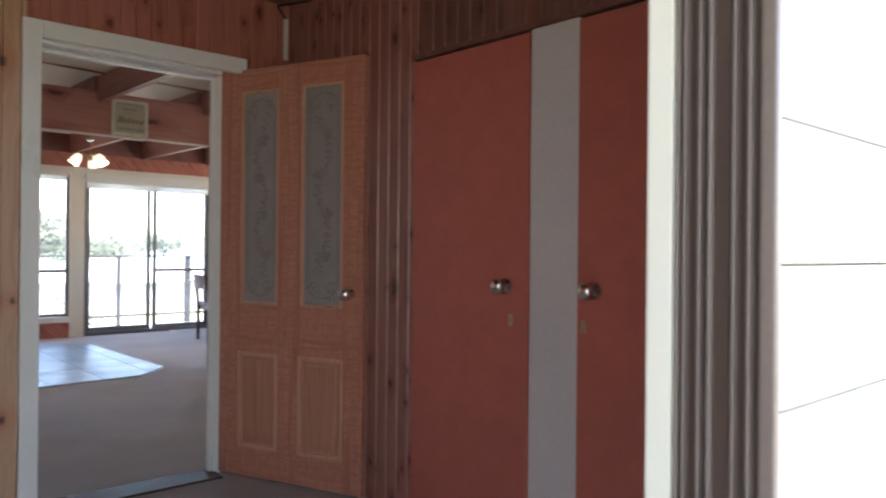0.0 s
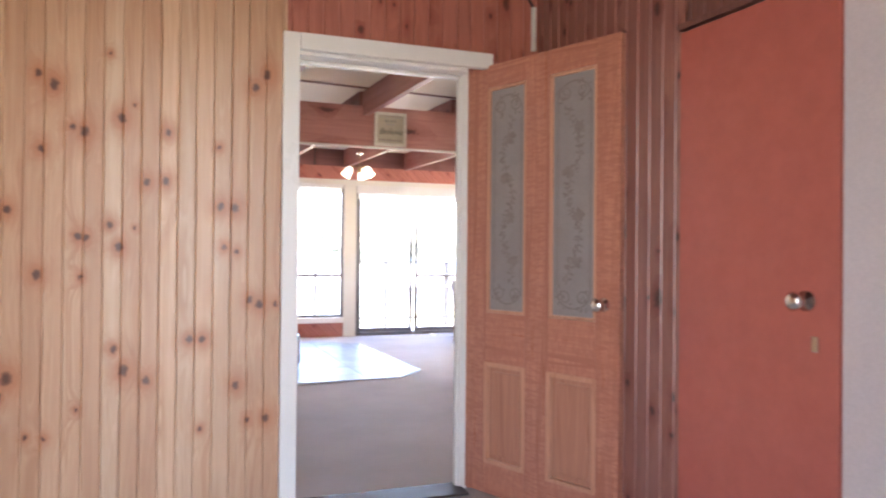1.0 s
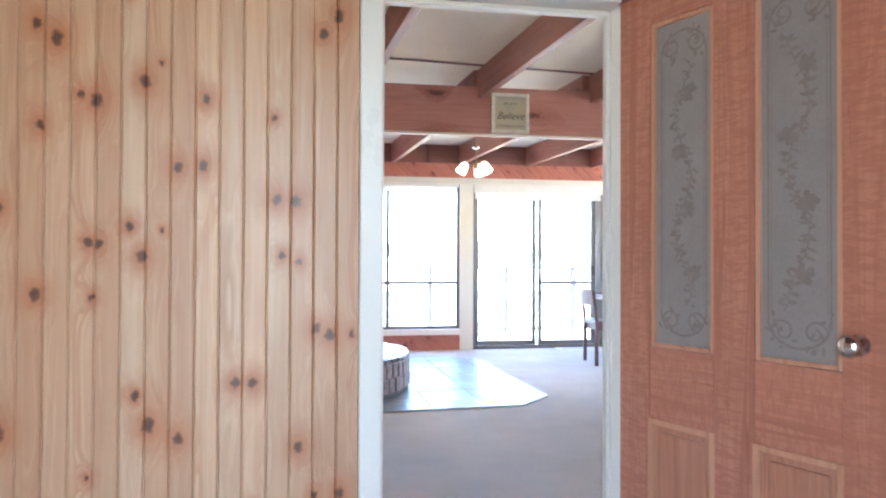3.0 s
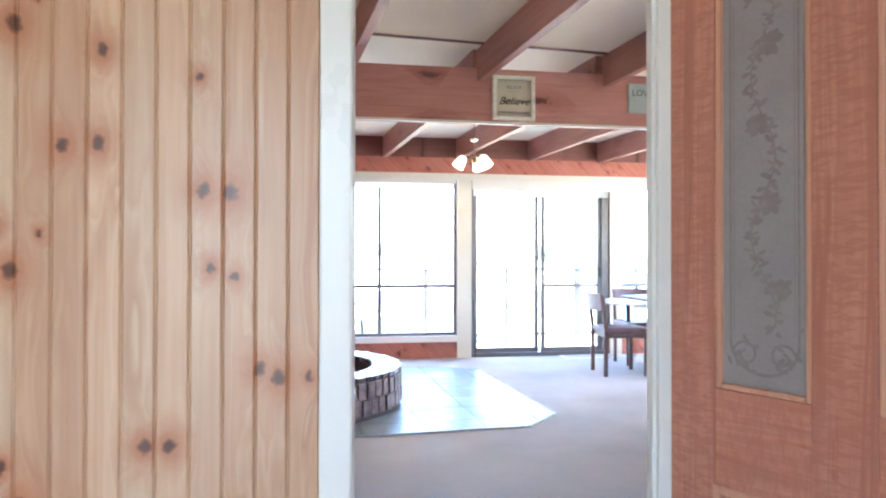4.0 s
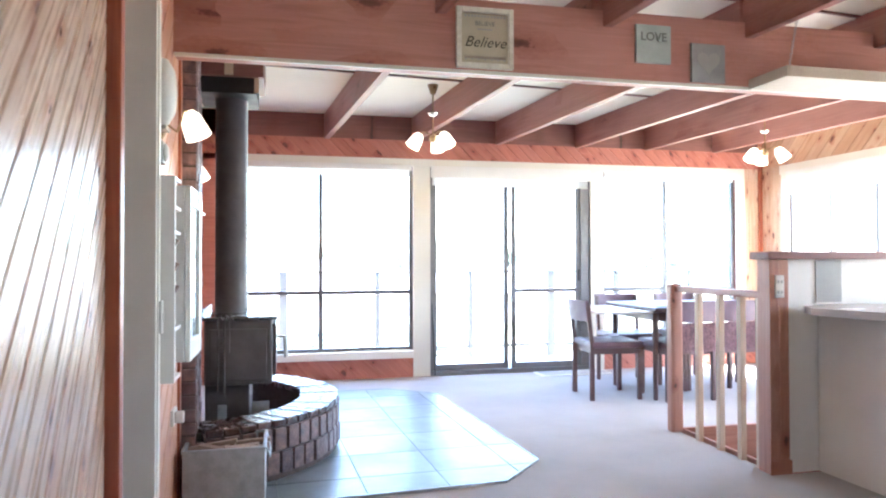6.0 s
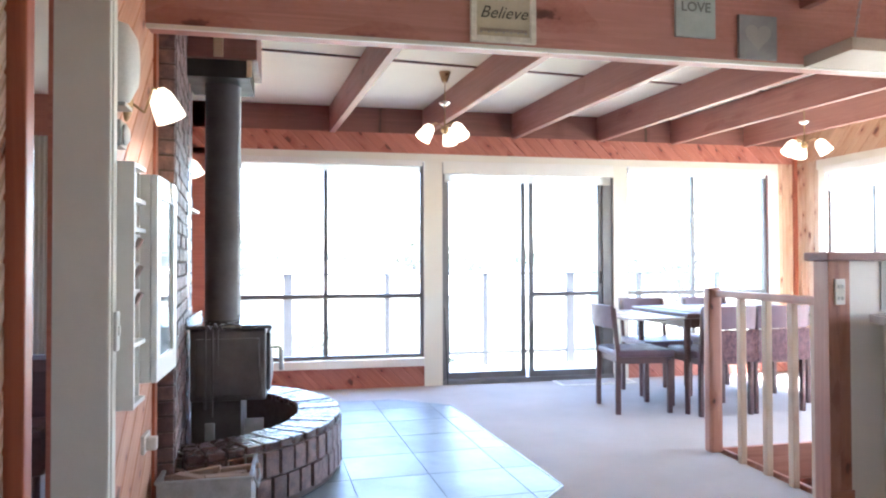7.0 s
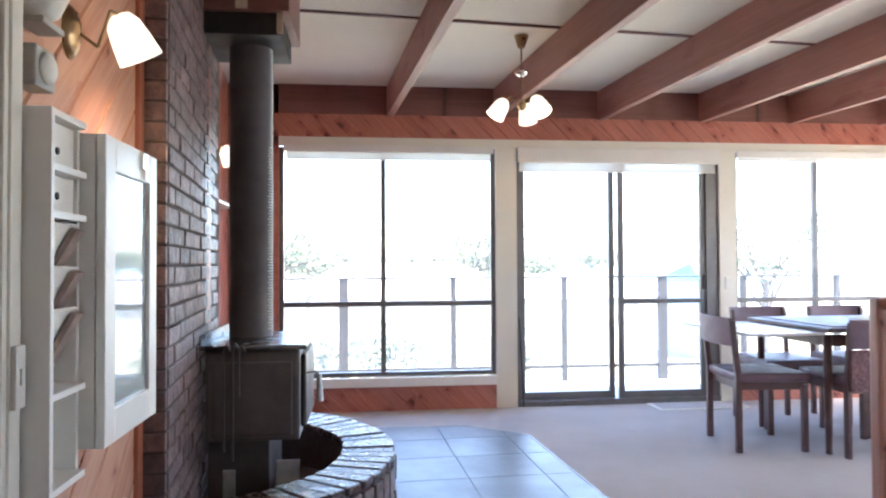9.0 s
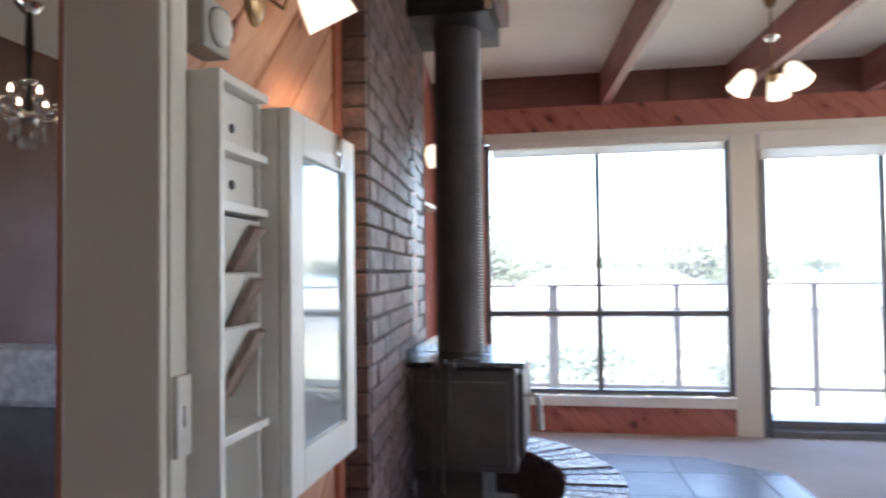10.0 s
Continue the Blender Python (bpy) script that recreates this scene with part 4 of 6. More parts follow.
part("corner_bead", boxes((0.640, 0.2865, 0, 0.6515, 0.3025, 2.3), bevel=0.003), ALU_RIB, ej)
clad = thing("cladding_outside", (1.6, 0.30, 0), "white weatherboard cladding beside the entrance", "cladding", kind="structure")
board = mesh_of("board", box(bmesh.new(), 0.652, 0.287, 0.0, 3.0, 0.3005, 0.1343, bevel=0.0025))
board.materials.append(CLADDING)
for k in range(-10, 11):
    part("board", board, None, clad, m=Matrix.Translation((0, 0, 1.132 + 0.1365 * k)))
structure("wall_outer", boxes((0.802, 0.302, -0.3, 3.0, 0.358, 2.8)), JOINT_TAN, "outer wall of the house behind the weatherboards", "wall")
structure("trim_joint_backing", boxes((0.6525, 0.2985, -0.3, 0.801, 0.3015, 2.57)), JOINT_TAN, "tan backing strip behind the board joints", "trim")
# unseen roof, added to keep the sun off the entrance wall
structure("porch_roof", boxes((-4.0, -2.6, 2.58, 3.0, 0.5, 2.7)), CREAM, "unseen roof added to shade the entrance", "roof")
# unseen pale slab outside, added as a reflector for the entrance
structure("porch", boxes((-4.0, -4.0, -0.25, 3.0, 0.36, -0.03)), HOUSE_WALL, "unseen pale slab added to bounce light into the entrance", "porch")

# ---------------------------------------------------------------- the fireplace
TILT = Matrix.Translation((0.415, 6.48, 0)) @ Matrix.Rotation(radians(5.2), 4, "Z")
breast = tagged(put("chimney_breast", boxes((-0.20, -0.019, 0, -0.006, 1.42, CEILING)), MORTAR, TILT), "dark red-brown face-brick chimney breast", "chimney")
HEARTH = (0.22, 7.42)
hearth = thing("hearth_surround", (HEARTH[0] + 0.4, HEARTH[1], 0), "curved low brick hearth wall with radial brick-on-edge capping", "hearth")
mortar_ring = bmesh.new()
prof = [(0.715, 0.0), (0.925, 0.0), (0.925, 0.292), (0.715, 0.292)]
SPAN = 76
steps = [radians(-SPAN + 2 * SPAN * i / 40) for i in range(41)]
rings = [[mortar_ring.verts.new((HEARTH[0] + r * math.cos(a), HEARTH[1] + r * math.sin(a), z)) for r, z in prof] for a in steps]
for p, q in zip(rings, rings[1:]):
    for i in range(4):
        mortar_ring.faces.new((p[i], p[(i + 1) % 4], q[(i + 1) % 4], q[i]))
mortar_ring.faces.new(rings[0])
mortar_ring.faces.new(rings[-1][::-1])
part("mortar_core", mortar_ring, MORTAR, hearth)
ash = bmesh.new()
prism(ash, [(HEARTH[0] + 0.72 * math.cos(a), HEARTH[1] + 0.72 * math.sin(a)) for a in steps], 0.0, 0.10)
part("hearth_floor", ash, ASH, hearth, "sooty dark hearth floor")

# floor tiles before the hearth: an angular apron
APRON = [(0.42, 6.30), (1.935, 6.405), (2.235, 6.74), (2.10, 8.78), (1.72, 9.08), (0.42, 9.15)]
apron = tagged(put("tiled_apron", prism(bmesh.new(), APRON, 0.0, 0.008), GROUT), "dark slate-blue tiled floor apron round the hearth", "tiled floor", kind="structure")
edge = thing("apron_trim", (2.0, 7.5, 0), "thin bright metal strip edging the tiles", "edging strip", kind="structure")
for (xa, ya), (xb, yb) in zip(APRON, APRON[1:]):
    d = Vector((xb - xa, yb - ya, 0))
    m = Matrix.Translation((xa, ya, 0)) @ Matrix.Rotation(math.atan2(d.y, d.x), 4, "Z")
    part("strip", box(bmesh.new(), 0, -0.011, 0, d.length, 0.0, 0.0155, bevel=0.003), GALV, edge, m=m)

# stove
STX0, STX1, STY0, STY1 = 0.375, 0.755, 7.15, 7.72
stove = thing("wood_stove", (0.56, 7.43, 0.1), "black cast-iron wood stove with a tall flue, on the hearth", "stove")
body = part("firebox", boxes((STX0, STY0, 0.43, STX1, STY1, 0.805), bevel=0.012), IRON, stove)
part("side_panel", boxes((STX0 + 0.03, STY0 - 0.010, 0.455, STX1 - 0.03, STY0 + 0.002, 0.755), bevel=0.006), IRON, body)
part("top_plate", boxes((STX0 - 0.02, STY0 - 0.025, 0.805, STX1 + 0.03, STY1 + 0.025, 0.825), bevel=0.005), STEEL_TOP, stove, "polished steel top plate")
part("back_flange", boxes((STX0 - 0.03, STY0 - 0.02, 0.825, STX0 - 0.012, STY1 + 0.02, 0.865), bevel=0.003), STEEL_TOP, stove)
part("pedestal", boxes((STX0, STY0 + 0.06, 0.10, 0.625, STY1 - 0.06, 0.43), bevel=0.006), IRON, stove)
fd = part("fire_door", boxes((STX1, STY0 + 0.06, 0.47, STX1 + 0.022, STY1 - 0.06, 0.775), bevel=0.008), IRON, stove)
part("door_handle", pipe(rod(bmesh.new(), (STX1 + 0.075, STY0 + 0.07, 0.69), (STX1 + 0.08, STY0 + 0.07, 0.575), 0.011, 0.014), [(STX1 + 0.02, STY0 + 0.07, 0.695), (STX1 + 0.055, STY0 + 0.07, 0.70), (STX1 + 0.075, STY0 + 0.07, 0.69)], 0.006), GALV, fd, "coiled steel handle")
flue = bmesh.new()
lathe(flue, [(0.098, 0.825), (0.098, 2.17), (0.104, 2.17), (0.104, 2.30)], (0.50, 7.53, 0), 32)
part("flue", flue, IRON, stove, "dark enamelled flue pipe")
guard = bmesh.new()
for k in range(64):
    z = 0.86 + k * 0.0132
    for j in range(7):
        a = radians(-30 + j * 7.5 + (k % 2) * 3.7)
        box(guard, -0.001, -0.0028, -0.0028, 0.001, 0.0028, 0.0028, m=Matrix.Translation((0.50 + 0.099 * math.cos(a), 7.53 + 0.099 * math.sin(a), z)) @ Matrix.Rotation(a, 4, "Z"))
tagged(part("perforated_guard", guard, GALV, stove, "perforated steel heat guard up the flue"), kind="stuff")
part("ash_plate", box(bmesh.new(), 0.632, -0.006, 0.0, 0.735, 0.006, 0.20, bevel=0.003, m=Matrix.Translation((0, STY0 + 0.16, 0.102)) @ Matrix.Rotation(radians(-22), 4, "X")), GALV, stove, "bright steel plate beside the pedestal")

hood = thing("flue_box", (0.52, 7.45, 2.2), "dark boxed timber surround where the flue meets the ceiling", "flue box")
part("box_side", boxes((0.30, 7.27, 2.25, 0.70, 7.30, 2.50), bevel=0.004), STAIN_DARK, hood)
part("box_side", boxes((0.66, 7.30, 2.25, 0.70, 7.78, 2.50), bevel=0.004), STAIN_DARK, hood)
part("box_side", boxes((0.30, 7.75, 2.25, 0.66, 7.78, 2.50), bevel=0.004), STAIN_DARK, hood)
part("box_base", boxes((0.31, 7.30, 2.155, 0.66, 7.75, 2.25), bevel=0.004), BLACK, hood)
part("cleat", boxes((0.475, 7.255, 2.255, 0.525, 7.27, 2.45), bevel=0.003), BALUSTER, hood)
part("cleat", boxes((0.645, 7.285, 2.16, 0.672, 7.30, 2.25), bevel=0.003), BALUSTER, hood)

tools = thing("fire_tools", (0.47, 7.10, 0.3), "blackened fire tools hanging on the stove side", "fire tools")
for x, z0, z1 in ((0.455, 0.40, 0.80), (0.49, 0.36, 0.81), (0.515, 0.62, 0.80)):
    part("tool_rod", pipe(bmesh.new(), [(x, STY0 - 0.025, z0), (x, STY0 - 0.025, z1), (x + 0.012, STY0 - 0.03, z1 + 0.025), (x + 0.024, STY0 - 0.025, z1)], 0.006), IRON, tools)
part("shovel_blade", boxes((0.455, STY0 - 0.045, 0.19, 0.505, STY0 - 0.035, 0.33), bevel=0.004), GALV, tools, "worn steel shovel blade")

# kindling box
kb = thing("kindling_box", (0.55, 6.46, 0), "square galvanised steel box of kindling on the tiles", "kindling box")
for r in (((0.375, 6.29, 0.008, 0.735, 6.296, 0.285)), ((0.375, 6.62, 0.008, 0.735, 6.626, 0.285)), ((0.375, 6.296, 0.008, 0.381, 6.62, 0.285)), ((0.729, 6.296, 0.008, 0.735, 6.62, 0.285))):
    part("side", boxes(r, bevel=0.002), GALV, kb)
part("base", boxes((0.381, 6.296, 0.008, 0.729, 6.62, 0.014)), GALV, kb)
part("rim", boxes((0.368, 6.283, 0.28, 0.742, 6.30, 0.292), (0.368, 6.616, 0.28, 0.742, 6.633, 0.292), (0.368, 6.30, 0.28, 0.385, 6.616, 0.292), (0.725, 6.30, 0.28, 0.742, 6.616, 0.292), bevel=0.003), GALV, kb)
part("handle", pipe(bmesh.new(), [(0.74, 6.33, 0.285), (0.757, 6.38, 0.22), (0.757, 6.54, 0.22), (0.74, 6.59, 0.285)], 0.005), GALV, kb)
part("handle", pipe(bmesh.new(), [(0.37, 6.59, 0.285), (0.40, 6.60, 0.33), (0.43, 6.61, 0.31), (0.46, 6.615, 0.285)], 0.004), GALV, kb)
rng = random.Random(4)
for i in range(16):
    a = rng.uniform(-0.5, 0.5)
    c = Vector((rng.uniform(0.45, 0.65), rng.uniform(6.36, 6.56), 0.215 + 0.004 * i))
    l = rng.uniform(0.08, 0.13)
    stick = bmesh.new()
    s = rng.uniform(0.012, 0.024)
    box(stick, -l, -s, -s * 0.6, l, s, s * 0.6, bevel=0.004)
    tagged(put("firewood_stick", stick, KINDLING, Matrix.Translation(c) @ Matrix.Rotation(a, 4, "Z") @ Matrix.Rotation(rng.uniform(-0.15, 0.15), 4, "Y")), "split stick of pale kindling in the steel box", "firewood", "kindling")

# ---------------------------------------------------------------- on the left wall
rack = thing("magazine_rack", (0.38, 5.73, 0.70), "white wall-hung rack of pigeonholes and slanted magazine shelves", "wall rack")
RX0, RX1, RY0, RY1, RZ0, RZ1 = 0.332, 0.438, 5.602, 5.790, 0.712, 1.456
part("side", boxes((RX0, RY0, RZ0, RX1, RY0 + 0.015, RZ1), bevel=0.002), WHITE, rack)
part("side", boxes((RX0, RY1 - 0.012, RZ0, RX1 - 0.022, RY1, RZ1), bevel=0.002), WHITE, rack)
part("back", boxes((RX0, RY0 + 0.015, RZ0, RX0 + 0.008, RY1 - 0.015, RZ1)), WHITE, rack)
for z in (RZ0, 0.895, 1.337, RZ1 - 0.014):
    part("shelf", boxes((RX0 + 0.008, RY0 + 0.015, z, RX1 - 0.002, RY1 - 0.015, z + 0.014), bevel=0.002), WHITE, rack)
for z in (1.260,):
    part("shelf", boxes((RX0 + 0.008, RY0 + 0.015, z - 0.014, RX1 - 0.002, RY1 - 0.015, z), bevel=0.002), WHITE, rack)
for z, top in ((1.353, 1.441), (1.262, 1.336)):
    dr = part("drawer", boxes((RX0 + 0.02, RY0 + 0.0155, z, RX1 - 0.03, RY1 - 0.0125, top), bevel=0.002), WHITE, rack)
    part("finger_pull", rod(bmesh.new(), (RX1 - 0.03, 0.5 * (RY0 + RY1), z + 0.032), (RX1 - 0.0275, 0.5 * (RY0 + RY1), z + 0.032), 0.0075, seg=16), BLACK, dr, "round dark finger pull")
for z in (1.134, 1.046, 0.960):
    bm = bmesh.new()
    box(bm, -0.004, RY0 + 0.016, 0, 0.004, RY1 - 0.016, 0.142, m=Matrix.Translation((RX0 + 0.016, 0, z - 0.018)) @ Matrix.Rotation(radians(29), 4, "Y"))
    part("slanted_shelf", bm, WHITE, rack)
    bm = bmesh.new()
    box(bm, -0.006, RY1 - 0.055, 0.0, 0.006, RY1 - 0.016, 0.125, m=Matrix.Translation((RX0 + 0.034, 0, z - 0.014)) @ Matrix.Rotation(radians(29), 4, "Y"))
    tagged(put("magazine", bm, BOOKLET), "narrow brown booklet leaning on a slanted shelf", "magazine", "magazines in the rack")

mc = thing("wall_cabinet", (0.40, 6.08, 0.735), "white wall cabinet with a glossy glass-fronted door", "wall cabinet")
CX0, CX1, CY0, CY1, CZ0, CZ1 = 0.332, 0.446, 5.794, 6.165, 0.760, 1.440
part("body", boxes((CX0, CY0, CZ0, CX1, CY1, CZ1), bevel=0.003), WHITE, mc)
door = part("door", boxes((CX1 + 0.002, CY0, CZ0, CX1 + 0.022, CY0 + 0.062, CZ1), (CX1 + 0.002, CY1 - 0.062, CZ0, CX1 + 0.022, CY1, CZ1), (CX1 + 0.002, CY0 + 0.062, CZ0, CX1 + 0.022, CY1 - 0.062, CZ0 + 0.075), (CX1 + 0.002, CY0 + 0.062, CZ1 - 0.075, CX1 + 0.022, CY1 - 0.062, CZ1), bevel=0.003), WHITE, mc)
part("glass_panel", boxes((CX1 + 0.003, CY0 + 0.062, CZ0 + 0.075, CX1 + 0.012, CY1 - 0.062, CZ1 - 0.075)), MIRROR, door, "glossy pale glass panel")
part("catch", boxes((CX1 + 0.016, CY0 + 0.23, CZ1 - 0.045, CX1 + 0.03, CY0 + 0.265, CZ1 - 0.004), (CX1 + 0.022, CY0 + 0.255, CZ1 - 0.07, CX1 + 0.03, CY0 + 0.263, CZ1 - 0.04), bevel=0.002), CHROME, mc, "small metal catch")

sw = thing("light_switch", (0.40, 5.565, 0.95), "tall white light switch on the jamb", "switch")
part("plate", boxes((0.394, 5.547, 0.895, 0.404, 5.583, 1.01), bevel=0.003), PLASTIC, sw)
part("rocker", boxes((0.404, 5.559, 0.938, 0.409, 5.571, 0.968), bevel=0.0015), PLASTIC, sw)

chime = thing("wall_chime", (0.38, 5.70, 1.62), "white domed plastic chime on the boarded wall", "door chime")
ov = bmesh.new()
lathe(ov, [(0.0, 0.0), (0.072, 0.0), (0.076, 0.02), (0.07, 0.06), (0.045, 0.085), (0.0, 0.092)], (0, 0, 0), 28, Matrix.Translation((0.338, 5.70, 1.775)) @ Matrix.Rotation(math.pi / 2, 4, "Y") @ Matrix.Diagonal((1.75, 1.0, 1.0, 1)))
part("cover", ov, PLASTIC, chime)
part("grille", boxes((0.345, 5.65, 1.632, 0.40, 5.75, 1.645), bevel=0.003), PLASTIC_GREY, chime)
th = thing("thermostat", (0.37, 5.70, 1.5), "grey-white box thermostat with a round dial", "thermostat")
part("case", boxes((0.338, 5.648, 1.508, 0.388, 5.735, 1.590), bevel=0.005), PLASTIC_GREY, th)
part("dial", lathe(bmesh.new(), [(0.0, 0.0), (0.032, 0.0), (0.032, 0.006), (0.022, 0.014), (0.0, 0.015)], (0, 0, 0), 20, Matrix.Translation((0.388, 5.692, 1.549)) @ Matrix.Rotation(math.pi / 2, 4, "Y")), PLASTIC, th)
so = thing("power_socket", (0.36, 6.24, 0.45), "white power point low on the boarded wall", "socket")
part("plate", boxes((0.338, 6.19, 0.425, 0.352, 6.30, 0.495), bevel=0.003), PLASTIC, so)
part("plug", boxes((0.352, 6.21, 0.435, 0.39, 6.25, 0.485), bevel=0.006), PLASTIC, so)


def opal_shade(centre, direction, size=1.0):
    """A bell of opal glass, open end along direction."""
    q = Vector(direction).to_track_quat("Z", "Y").to_matrix().to_4x4()
    return lathe(bmesh.new(), [(0.012 * size, 0.0), (0.03 * size, 0.004 * size), (0.047 * size, 0.03 * size), (0.056 * size, 0.075 * size), (0.064 * size, 0.135 * size), (0.061 * size, 0.135 * size), (0.05 * size, 0.075 * size), (0.04 * size, 0.035 * size), (0.0, 0.012 * size)], (0, 0, 0), 28, Matrix.Translation(centre) @ q)


def lamp_bulb(centre, direction, size):
    """A small round bulb inside an opal shade."""
    q = Vector(direction).to_track_quat("Z", "Y").to_matrix().to_4x4()
    return lathe(bmesh.new(), [(0.0, 0.045 * size), (0.014 * size, 0.049 * size), (0.022 * size, 0.073 * size), (0.022 * size, 0.091 * size), (0.013 * size, 0.108 * size), (0.0, 0.114 * size)], (0, 0, 0), 14, Matrix.Translation(centre) @ q)


def wall_lamp(y, z, x=0.338, side=1, label="brass wall lamp with a lit opal glass shade"):
    w = thing("wall_lamp", (x, y, z), label, "wall lamp", "wall lamps by the chimney")
    part("backplate", lathe(bmesh.new(), [(0.0, 0.026), (0.02, 0.024), (0.042, 0.014), (0.052, 0.004), (0.052, 0.0), (0.0, 0.0)], (0, 0, 0), 24, Matrix.Translation((x, y, z)) @ Matrix.Rotation(math.pi / 2, 4, "Y") @ Matrix.Diagonal((1.25, 0.8, 1, 1))), BRASS, w)
    pts = [(x + 0.02, y, z), (x + 0.06, y + 0.012, z - 0.03), (x + 0.075, y + 0.015, z + 0.02), (x + 0.085, y + 0.02, z + 0.06), (x + 0.10, y + 0.035, z + 0.055)]
    part("arm", pipe(bmesh.new(), pts, 0.004), BRASS, w)
    part("shade", opal_shade((x + 0.095, y + 0.04, z + 0.06), (0.35, 0.45, -0.85), 0.85), SHADE_LIT, w, "lit opal glass shade")
    part("bulb", lamp_bulb((x + 0.095, y + 0.04, z + 0.06), (0.35, 0.45, -0.85), 0.85), BULB_LIT, w)
    return w


wall_lamp(5.925, 1.70)
wall_lamp(8.45, 1.80, 0.09)
ws = thing("small_shelf", (0.12, 8.4, 1.5), "small pale wall shelf beyond the chimney", "shelf")
part("board", boxes((0.08, 8.2, 1.50, 0.22, 8.7, 1.52), bevel=0.003), CREAM, ws)
bc = thing("box_on_wall", (0.12, 8.1, 0.9), "small dark wall-hung holder beyond the chimney", "holder")
part("body", boxes((0.10, 8.0, 0.93, 0.18, 8.2, 1.12), bevel=0.004), CHAIR_WOOD, bc)


def pendant(x, y):
    p = thing("ceiling_lamp", (x, y, CEILING), "three-arm pendant lamp with lit opal glass shades", "ceiling lamp", "pendant lamps")
    part("rose", lathe(bmesh.new(), [(0.0, -0.075), (0.022, -0.075), (0.026, -0.06), (0.044, -0.004), (0.044, 0.0), (0.0, 0.0)], (x, y, CEILING), 20), BRASS, p)
    part("stem", rod(bmesh.new(), (x, y, 2.13), (x, y, CEILING - 0.07), 0.0055), BRASS, p)
    part("collar", lathe(bmesh.new(), [(0.006, -0.01), (0.02, -0.008), (0.046, 0.014), (0.044, 0.018), (0.006, 0.0)], (x, y, 2.315), 20), CHROME, p)
    part("hub", lathe(bmesh.new(), [(0.0, -0.03), (0.012, -0.028), (0.03, -0.008), (0.03, 0.01), (0.012, 0.03), (0.0, 0.03)], (x, y, 2.125), 20), BRASS, p)
    for k in range(3):
        a = radians(184 + 120 * k)
        c, s = math.cos(a), math.sin(a)
        arm = part("arm", pipe(bmesh.new(), [(x, y, 2.13), (x + 0.035 * c, y + 0.035 * s, 2.165), (x + 0.075 * c, y + 0.075 * s, 2.178), (x + 0.105 * c, y + 0.105 * s, 2.155)], 0.0045), BRASS, p)
        part("shade", opal_shade((x + 0.105 * c, y + 0.105 * s, 2.158), (0.55 * c, 0.55 * s, -0.85), 0.92), SHADE_LIT, p, "lit opal glass shade")
        part("bulb", lamp_bulb((x + 0.105 * c, y + 0.105 * s, 2.158), (0.55 * c, 0.55 * s, -0.85), 0.92), BULB_LIT, p)
    return p


pendant(1.99, 8.42)
pendant(5.13, 8.51)

# ---------------------------------------------------------------- signs on the beam
def letters(text, size, x, z, y, mat, parent, shear=0.0, weight=0.0):
    cu = bpy.data.curves.new("lettering", "FONT")
    cu.body, cu.size, cu.align_x, cu.shear, cu.offset, cu.extrude = text, size, "CENTER", shear, weight, 0.0008
    cu.resolution_u = 3
    tmp = bpy.data.objects.new("lettering", cu)
    me = bpy.data.meshes.new_from_object(tmp)
    bpy.data.objects.remove(tmp)
    me.materials.clear()
    return part("lettering", me, mat, parent, m=Matrix.Translation((x, y, z)) @ Matrix.Rotation(math.pi / 2, 4, "X"))


BY = 6.233
s1 = thing("framed_sign", (1.78, BY, 2.085), "cream distressed frame with the word Believe on aged paper", "sign")
part("frame", boxes((1.632, BY - 0.022, 2.086, 1.658, BY, 2.385), (1.897, BY - 0.022, 2.086, 1.923, BY, 2.385), (1.658, BY - 0.022, 2.086, 1.897, BY, 2.112), (1.658, BY - 0.022, 2.359, 1.897, BY, 2.385), bevel=0.004), FRAME_CREAM, s1)
sheet = part("sheet", boxes((1.658, BY - 0.009, 2.112, 1.897, BY - 0.002, 2.359)), PAPER, s1)
letters("Believe", 0.074, 1.778, 2.192, BY - 0.0105, BLACK, sheet, 0.4, -0.0004)
stitch = bmesh.new()
for zz in (2.135, 2.352):
    for k in range(34):
        box(stitch, 1.675 + 0.0062 * k, BY - 0.0112, zz, 1.6785 + 0.0062 * k, BY - 0.0102, zz + 0.012)
tagged(part("stitched_border", stitch, BOOKLET, sheet, "rows of small brown stitch marks"), kind="stuff")
letters("BELIEVE", 0.030, 1.778, 2.298, BY - 0.0105, INK, sheet)
tagged(part("line", boxes(*[(1.676 + 0.0165 * i, BY - 0.0105, 2.128 + 0.006 * (i % 2), 1.684 + 0.0165 * i, BY - 0.0092, 2.138 + 0.006 * (i % 2)) for i in range(13)], *[(1.676 + 0.0165 * i, BY - 0.0105, 2.338, 1.684 + 0.0165 * i, BY - 0.0092, 2.348) for i in range(13)], (1.74, BY - 0.0105, 2.276, 1.815, BY - 0.0092, 2.282)), PLASTIC_GREY, sheet), kind="stuff")
s2 = thing("love_sign", (2.687, BY, 2.17), "square mint board with the word LOVE", "sign")
board = part("board", boxes((2.588, BY - 0.016, 2.168, 2.787, BY, 2.368), bevel=0.003), MINT, s2)
letters("LOVE", 0.062, 2.687, 2.285, BY - 0.0172, INK, board, 0, 0.0012)
s3 = thing("heart_sign", (3.005, BY, 2.09), "square grey board with a faded heart", "sign")
board = part("board", boxes((2.907, BY - 0.016, 2.086, 3.106, BY, 2.290), bevel=0.003), GREYBOARD, s3)
hb = bmesh.new()
pts = []
for i in range(40):
    t = 2 * math.pi * i / 40
    pts.append((3.0065 + 0.0042 * 16 * math.sin(t) ** 3, 2.193 + 0.0042 * (13 * math.cos(t) - 5 * math.cos(2 * t) - 2 * math.cos(3 * t) - math.cos(4 * t))))
